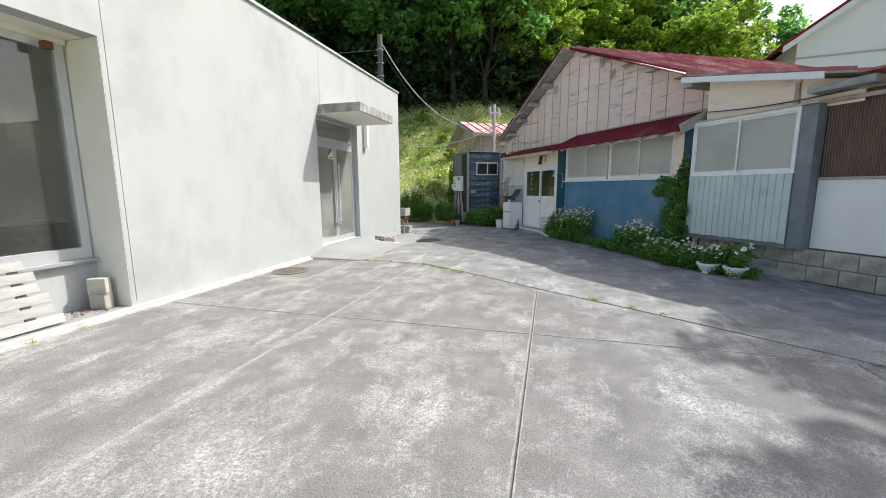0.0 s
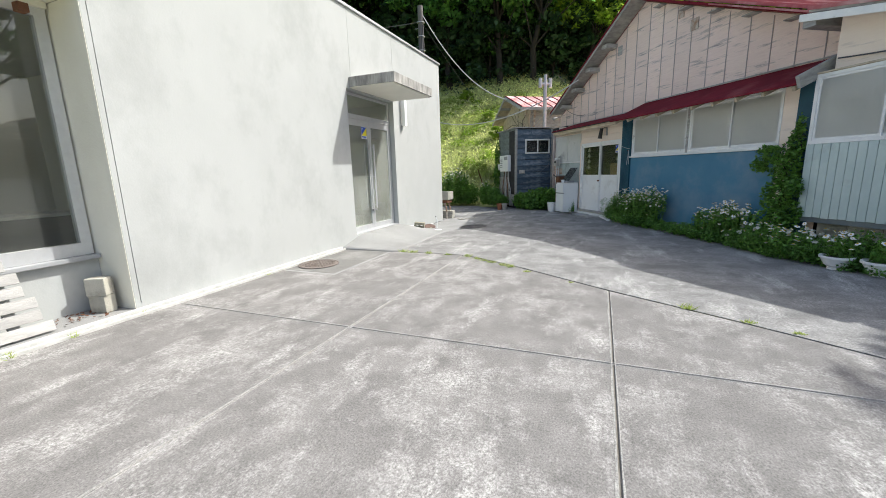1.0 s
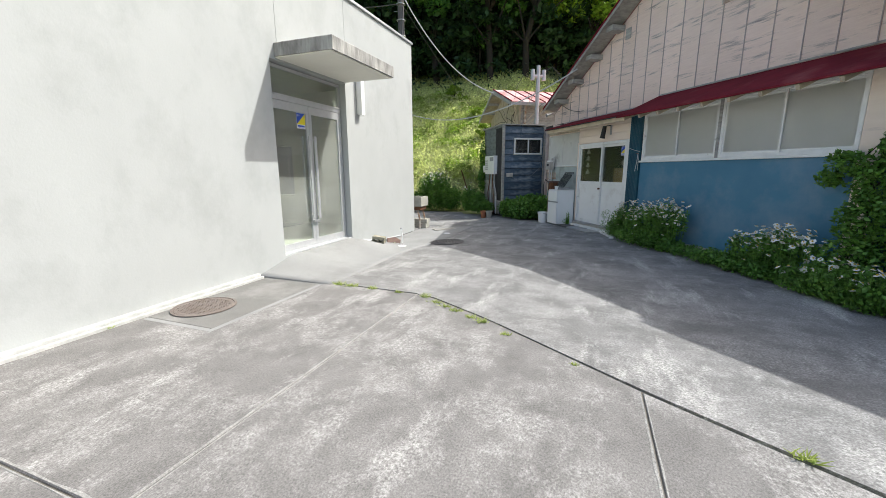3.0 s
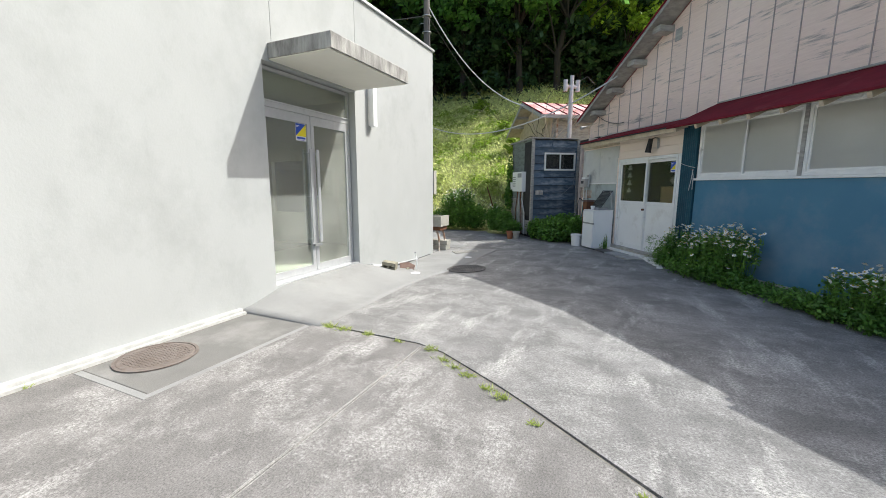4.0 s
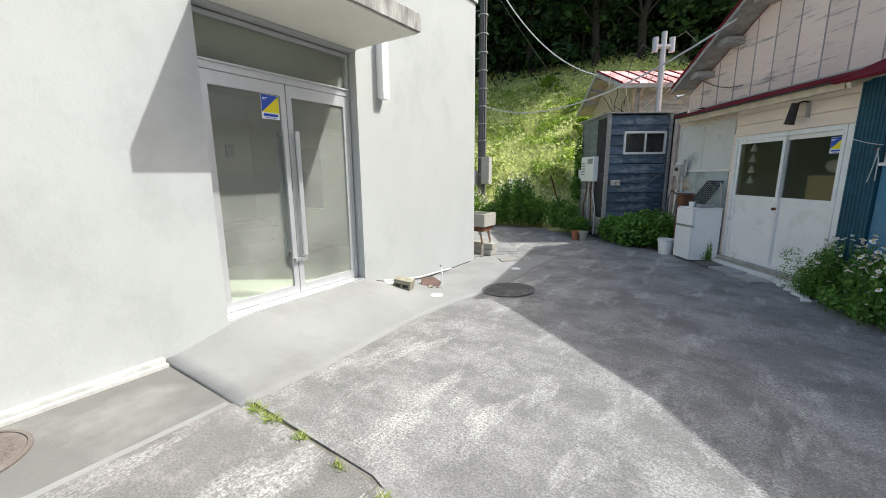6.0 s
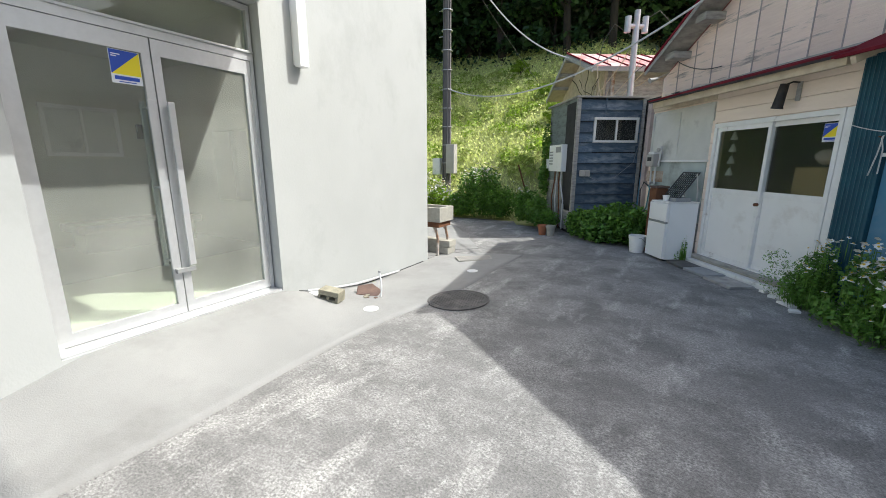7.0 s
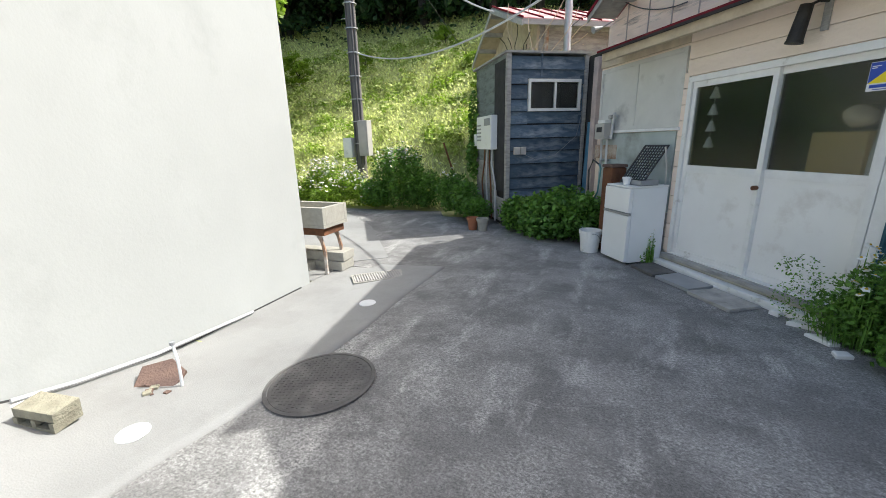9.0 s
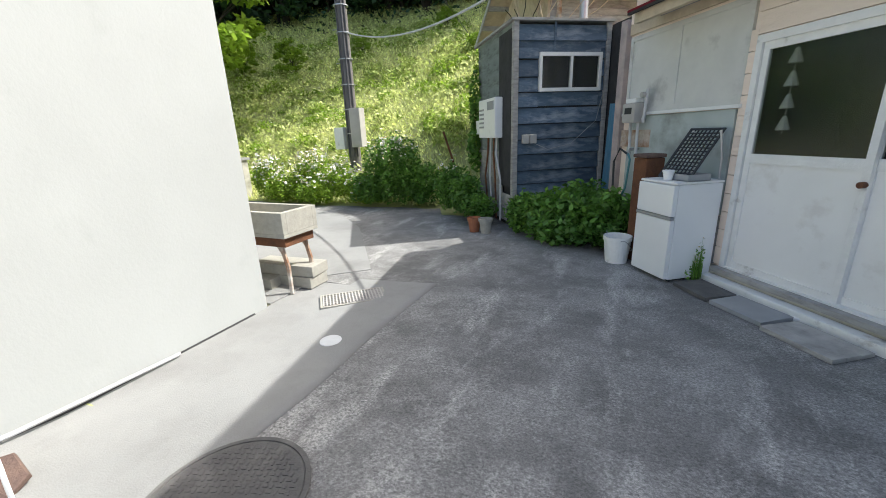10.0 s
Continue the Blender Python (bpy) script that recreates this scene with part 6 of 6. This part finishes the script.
# ---------------------------------------------------------------- things before the workshop
fr = thing("fridge", at_front(-1.48, -0.54), "small old white two-door fridge standing outside the workshop", "fridge")
part("body", box(0.0, 0.03, 0.03, 0.47, 0.50, 0.94, 0.012), white_paint, fr)
part("top", box(-0.004, 0.0, 0.941, 0.474, 0.504, 0.962, 0.008), white_frame, fr)
part("door", box(0.0, -0.02, 0.65, 0.47, 0.028, 0.935, 0.014), white_paint, fr, "freezer door")
part("door", box(0.0, -0.02, 0.04, 0.47, 0.028, 0.615, 0.014), white_paint, fr, "fridge door")
part("handle_strip", box(0.0, -0.024, 0.618, 0.47, 0.02, 0.647, 0.005), alu_dark, fr, "grey handle strip")
for x in (0.05, 0.42):
    part("foot", rod((x, 0.08, 0.0), (x, 0.08, 0.03), 0.02, seg=8), black_plastic, fr)
    part("foot", rod((x, 0.44, 0.0), (x, 0.44, 0.03), 0.02, seg=8), black_plastic, fr)
tray = thing("plastic_crate", at_front(-1.40, -0.40, 0.964), "black plastic mesh crate leaning on top of the fridge", "crate")
bm = pierced(0.0, 0.36, 0.0, 0.56, -0.006, 0.006, [(0.022 + 0.0405 * i, 0.055 + 0.0405 * i, 0.022 + 0.0405 * j, 0.055 + 0.0405 * j) for i in range(8) for j in range(13)])
ob = mesh_object("mesh", bm, black_plastic)
ob.parent = tray
ob.matrix_basis = pose(0.0, -0.02, 0.015, -38, 0, 6)
for x in (0.02, 0.33):
    part("prop", tube([(x, 0.30, 0.44), (x + 0.02, 0.33, 0.2), (x + 0.02, 0.34, 0.0)], 0.010, 6), stack_metal, tray)
bowl = thing("flat_tray", at_front(-1.16, -0.30, 0.964), "shallow grey plastic tray on the fridge", "tray")
part("tray", pierced(-0.10, 0.14, -0.12, 0.12, 0.0, 0.06, [(-0.08, 0.12, -0.10, 0.10)]), plastic_grey, bowl).matrix_basis = pose(0, 0, 0.06, -90, 0, 0)
part("base", box(-0.10, -0.12, 0.0, 0.14, 0.12, 0.01), plastic_grey, bowl)
pot = thing("flower_pot", at_front(-1.22, -0.46, 0.964), "small white plant pot on the fridge", "pot")
part("pot", lathe([(0.036, 0.0), (0.05, 0.075), (0.054, 0.076), (0.054, 0.092), (0.045, 0.09), (0.035, 0.02)], 18), white_paint, pot)
can = thing("tall_bin", at_front(-1.72, -0.28), "tall rusty brown metal bin beside the fridge", "bin")
part("body", box(-0.10, -0.11, 0.0, 0.10, 0.11, 1.14, 0.02), rust, can)
part("lid", box(-0.11, -0.12, 1.142, 0.11, 0.12, 1.18, 0.015), tile_brown, can)
bk = thing("bucket", at_front(-1.74, -0.56), "dirty white plastic paint bucket on the asphalt", "bucket")
part("pail", lathe([(0.115, 0.0), (0.142, 0.25), (0.15, 0.252), (0.15, 0.30), (0.138, 0.30), (0.11, 0.02)], 26), white_frame, bk)
part("handle", tube([(0.15 * math.cos(a), 0.15 * math.sin(a), 0.27 - 0.16 * math.sin(a / 1.0) if a > 0 else 0.27) for a in np.linspace(-0.4, 3.5, 14)], 0.004, 5), alu_dark, bk)
for k, (x, y, mt, lab) in enumerate(((-3.90, 15.98, terracotta, "small terracotta plant pot by the shed"), (-3.68, 15.88, stone_sink, "beige plastic plant pot by the shed"))):
    t = thing("plant_pot", pose(x, y, yard_height(x, y)), lab, "pot", "pots by the shed")
    part("pot", lathe([(0.075, 0.0), (0.10, 0.19), (0.115, 0.192), (0.115, 0.235), (0.10, 0.235), (0.08, 0.1)], 20), mt, t)
for k, (s, d) in enumerate(((6.62, -0.83), (7.02, -0.74))):
    t = thing("bowl_planter", at_front(s, d), "cream bowl planter with a small foot by the flower bed", "planter", "bowl planters")
    part("bowl", lathe([(0.085, 0.0), (0.075, 0.03), (0.12, 0.06), (0.165, 0.15), (0.18, 0.152), (0.18, 0.18), (0.155, 0.178), (0.10, 0.08)], 26), white_frame, t)
    part("soil", lathe([(0.15, 0.15), (0.15, 0.155)], 20), soil, t)
bush("potted_daisies", "a few daisies growing in the bowl planters", at_front(6.82, -0.70, 0.16), 61, [(-0.2, -0.1, 0.12, 0.13, 0.12, 0.13), (0.2, -0.02, 0.14, 0.14, 0.12, 0.14), (0, 0.2, 0.2, 0.4, 0.1, 0.16)], 0.03, 800, blooms=22, bloom_size=0.038, category="flowers", bloom_top=0.16)

lamp = thing("door_lamp", at_front(0.26, -0.02, 2.37) @ Matrix.Diagonal((0.85, 0.85, 0.85, 1)), "black cylinder wall lamp over the workshop door", "lamp")
bm = rod((-0.03, -0.17, -0.17), (0.0, -0.14, 0.13), 0.066, 0.052, 16)
rod((-0.032, -0.172, -0.19), (-0.03, -0.17, -0.17), 0.074, 0.07, 16, bm)
part("shade", bm, black_iron, lamp)
part("arm", tube([(0.0, -0.13, 0.12), (0.05, -0.07, 0.15), (0.08, 0.0, 0.14)], 0.012, 7), black_iron, lamp)
part("backplate", box(0.05, -0.005, -0.1, 0.11, 0.018, 0.15, 0.004), grey_wood, lamp)

meter = thing("gas_meter", at_front(-2.28, -0.03, 1.50), "pale gas meter with pipes on the workshop wall", "meter")
part("case", box(-0.12, -0.15, 0.0, 0.10, 0.0, 0.22, 0.02), box_grey, meter)
part("dial", box(-0.07, -0.156, 0.10, 0.05, -0.149, 0.17, 0.003), black_plastic, meter)
part("head", box(-0.10, -0.13, 0.221, 0.08, -0.02, 0.27, 0.015), white_frame, meter)
for x, zz in ((-0.07, -0.35), (0.06, -0.55), (0.13, 0.36)):
    part("pipe", tube([(x, -0.06, 0.05), (x + 0.02, -0.06, min(0, zz)), (x + 0.02, -0.04, zz)], 0.017), cable_white, meter)
part("valve", rod((0.13, -0.10, 0.30), (0.13, -0.02, 0.30), 0.03, seg=10), box_grey, meter)
hose = thing("garden_hose", at_front(-2.25, -0.10, 0.35), "loops of dark and teal hose hanging on a tap", "hose")
part("tap", tube([(0.0, 0.08, 0.85), (0.0, -0.04, 0.85), (0.0, -0.07, 0.78)], 0.016), alu_dark, hose)
part("hose", tube([(0, -0.07, 0.80), (-0.10, -0.10, 0.86), (-0.20, -0.1, 0.70), (-0.18, -0.1, 0.3), (-0.1, -0.1, 0.0)], 0.014), black_plastic, hose)
part("hose", tube([(0.02, -0.07, 0.80), (0.10, -0.1, 0.74), (0.06, -0.1, 0.4), (-0.12, -0.12, 0.1), (0.1, -0.12, -0.1)], 0.012), teal_hose, hose)
cord = thing("tied_cord", at_front(1.26, -0.05, 1.45), "white cord tied to a nail on the teal post", "cord")
part("cord", tube([(0.06, 0.0, 0.36), (0.08, -0.01, 0.38), (0.06, -0.01, 0.2), (0.02, -0.01, 0.0)], 0.006, 5), cable_white, cord)
part("cord", tube([(0.06, 0.0, 0.36), (0.10, -0.01, 0.25), (0.10, -0.01, 0.02)], 0.006, 5), cable_white, cord)
part("nail", rod((0.06, 0.03, 0.365), (0.06, -0.03, 0.37), 0.008, seg=6), rust, cord)
wire = thing("wall_wire", at_front(0, 0, 0), "slack wires along the workshop boards", "wire")
part("wire", tube(sag((-3.1, GD - 0.03, 3.6), (-1.7, GD - 0.03, 3.12), 0.12), 0.008, 5), cable_black, wire)
part("wire", tube(sag((5.75, -0.05, 2.86), (7.9, -0.05, 2.80), 0.05), 0.010, 5), cable_black, wire)
part("wire", tube(sag((1.02, -0.045, 1.95), (1.36, -0.04, 1.86), 0.01, 6), 0.005, 5), cable_white, wire)

for s0, d0, s1, d1, rz, mt, lab in ((-0.05, -0.55, 0.42, -0.20, 0, grey_wood, "weathered grey plank on the ground before the door"), (-0.52, -0.52, -0.08, -0.20, 2, plastic_grey, "grey slab on the ground before the door"), (-0.95, -0.50, -0.56, -0.19, -3, iron_cover, "dark mat on the ground beside the fridge")):
    t = thing("ground_board", at_front(s0, d0, 0.002) @ pose(0, 0, 0, 0, 0, rz), lab, "board", "boards before the door")
    n = 3 if mt is grey_wood else 1
    for k in range(n):
        w = (d1 - d0) / n
        part("plank", box(0, w * k + 0.003, 0.0, s1 - s0, w * (k + 1) - 0.003, 0.035 - 0.004 * k, 0.005), mt, t)
for k, (s, d, w) in enumerate(((1.0, -0.34, 0.10), (0.8, -0.22, 0.12), (1.2, -0.45, 0.06), (0.55, -0.2, 0.05), (-0.1, -0.14, 0.05))):
    t = thing("rubble", at_front(s, d, 0.0) @ pose(0, 0, 0, 0, 0, 37 * k), "chipped white plaster rubble by the sill", "rubble", "rubble by the sill")
    part("chip", prism([(-w, -0.03), (w * 0.8, -0.04), (w, 0.03), (-w * 0.5, 0.045)], 0.0, 0.03 + 0.01 * (k % 2), 0.008), white_frame, t)

# ---------------------------------------------------------------- pallet and blocks before the shop window
pal = thing("wooden_pallet", pose(-4.97, 2.92, 0.045, 0, 0, 0), "bleached slatted wooden pallet leaning below the shop window", "pallet")
for k in range(6):
    z = 0.02 + 0.118 * k
    ob = part("slat", box(-0.012, -1.6, 0.0, 0.012, 0.0 - 0.03 * (k % 2), 0.098, 0.004), pallet_wood, pal)
    ob.matrix_basis = pose(-0.05 - 0.035 * k, 0.0 - 0.03 * k, z, 0, -17, 0)
for y in (-0.25, -1.4):
    bm = box(-0.05, y - 0.04, 0.0, -0.015, y + 0.04, 0.72, 0.004)
    part("bearer", bm, pallet_wood, pal).matrix_basis = pose(-0.06, 0, 0.0, 0, -17, 0)
for k, (x, y, w, h, rz) in enumerate(((-5.22, 3.42, 0.10, 0.19, 12), (-5.30, 3.50, 0.09, 0.36, -8), (-5.2, 3.40, 0.095, 0.19, 30))):
    z = 0.045 + (0.192 if k == 2 else 0)
    t = thing("concrete_block", pose(x, y, z, 0, 0, rz), "broken grey concrete block in the window bay", "block", "blocks in the window bay")
    part("block", box(-w, -w * 0.6, 0.0, w, w * 0.6, h, 0.012), block_concrete, t)
rng = np.random.default_rng(6)
t = thing("dry_leaves", pose(-5.25, 3.3, 0.047), "scatter of dry brown leaves and twigs by the blocks", "litter", kind="stuff")
q = np.column_stack((rng.normal(size=60) * 0.1, rng.normal(size=60) * 0.16, rng.uniform(0.004, 0.02, 60)))
a, b = leaf_set(rng, q, 0.022, 1.5)
ob = new("leaves", flakes("leaves", q, a, b, rust))
ob.parent = t
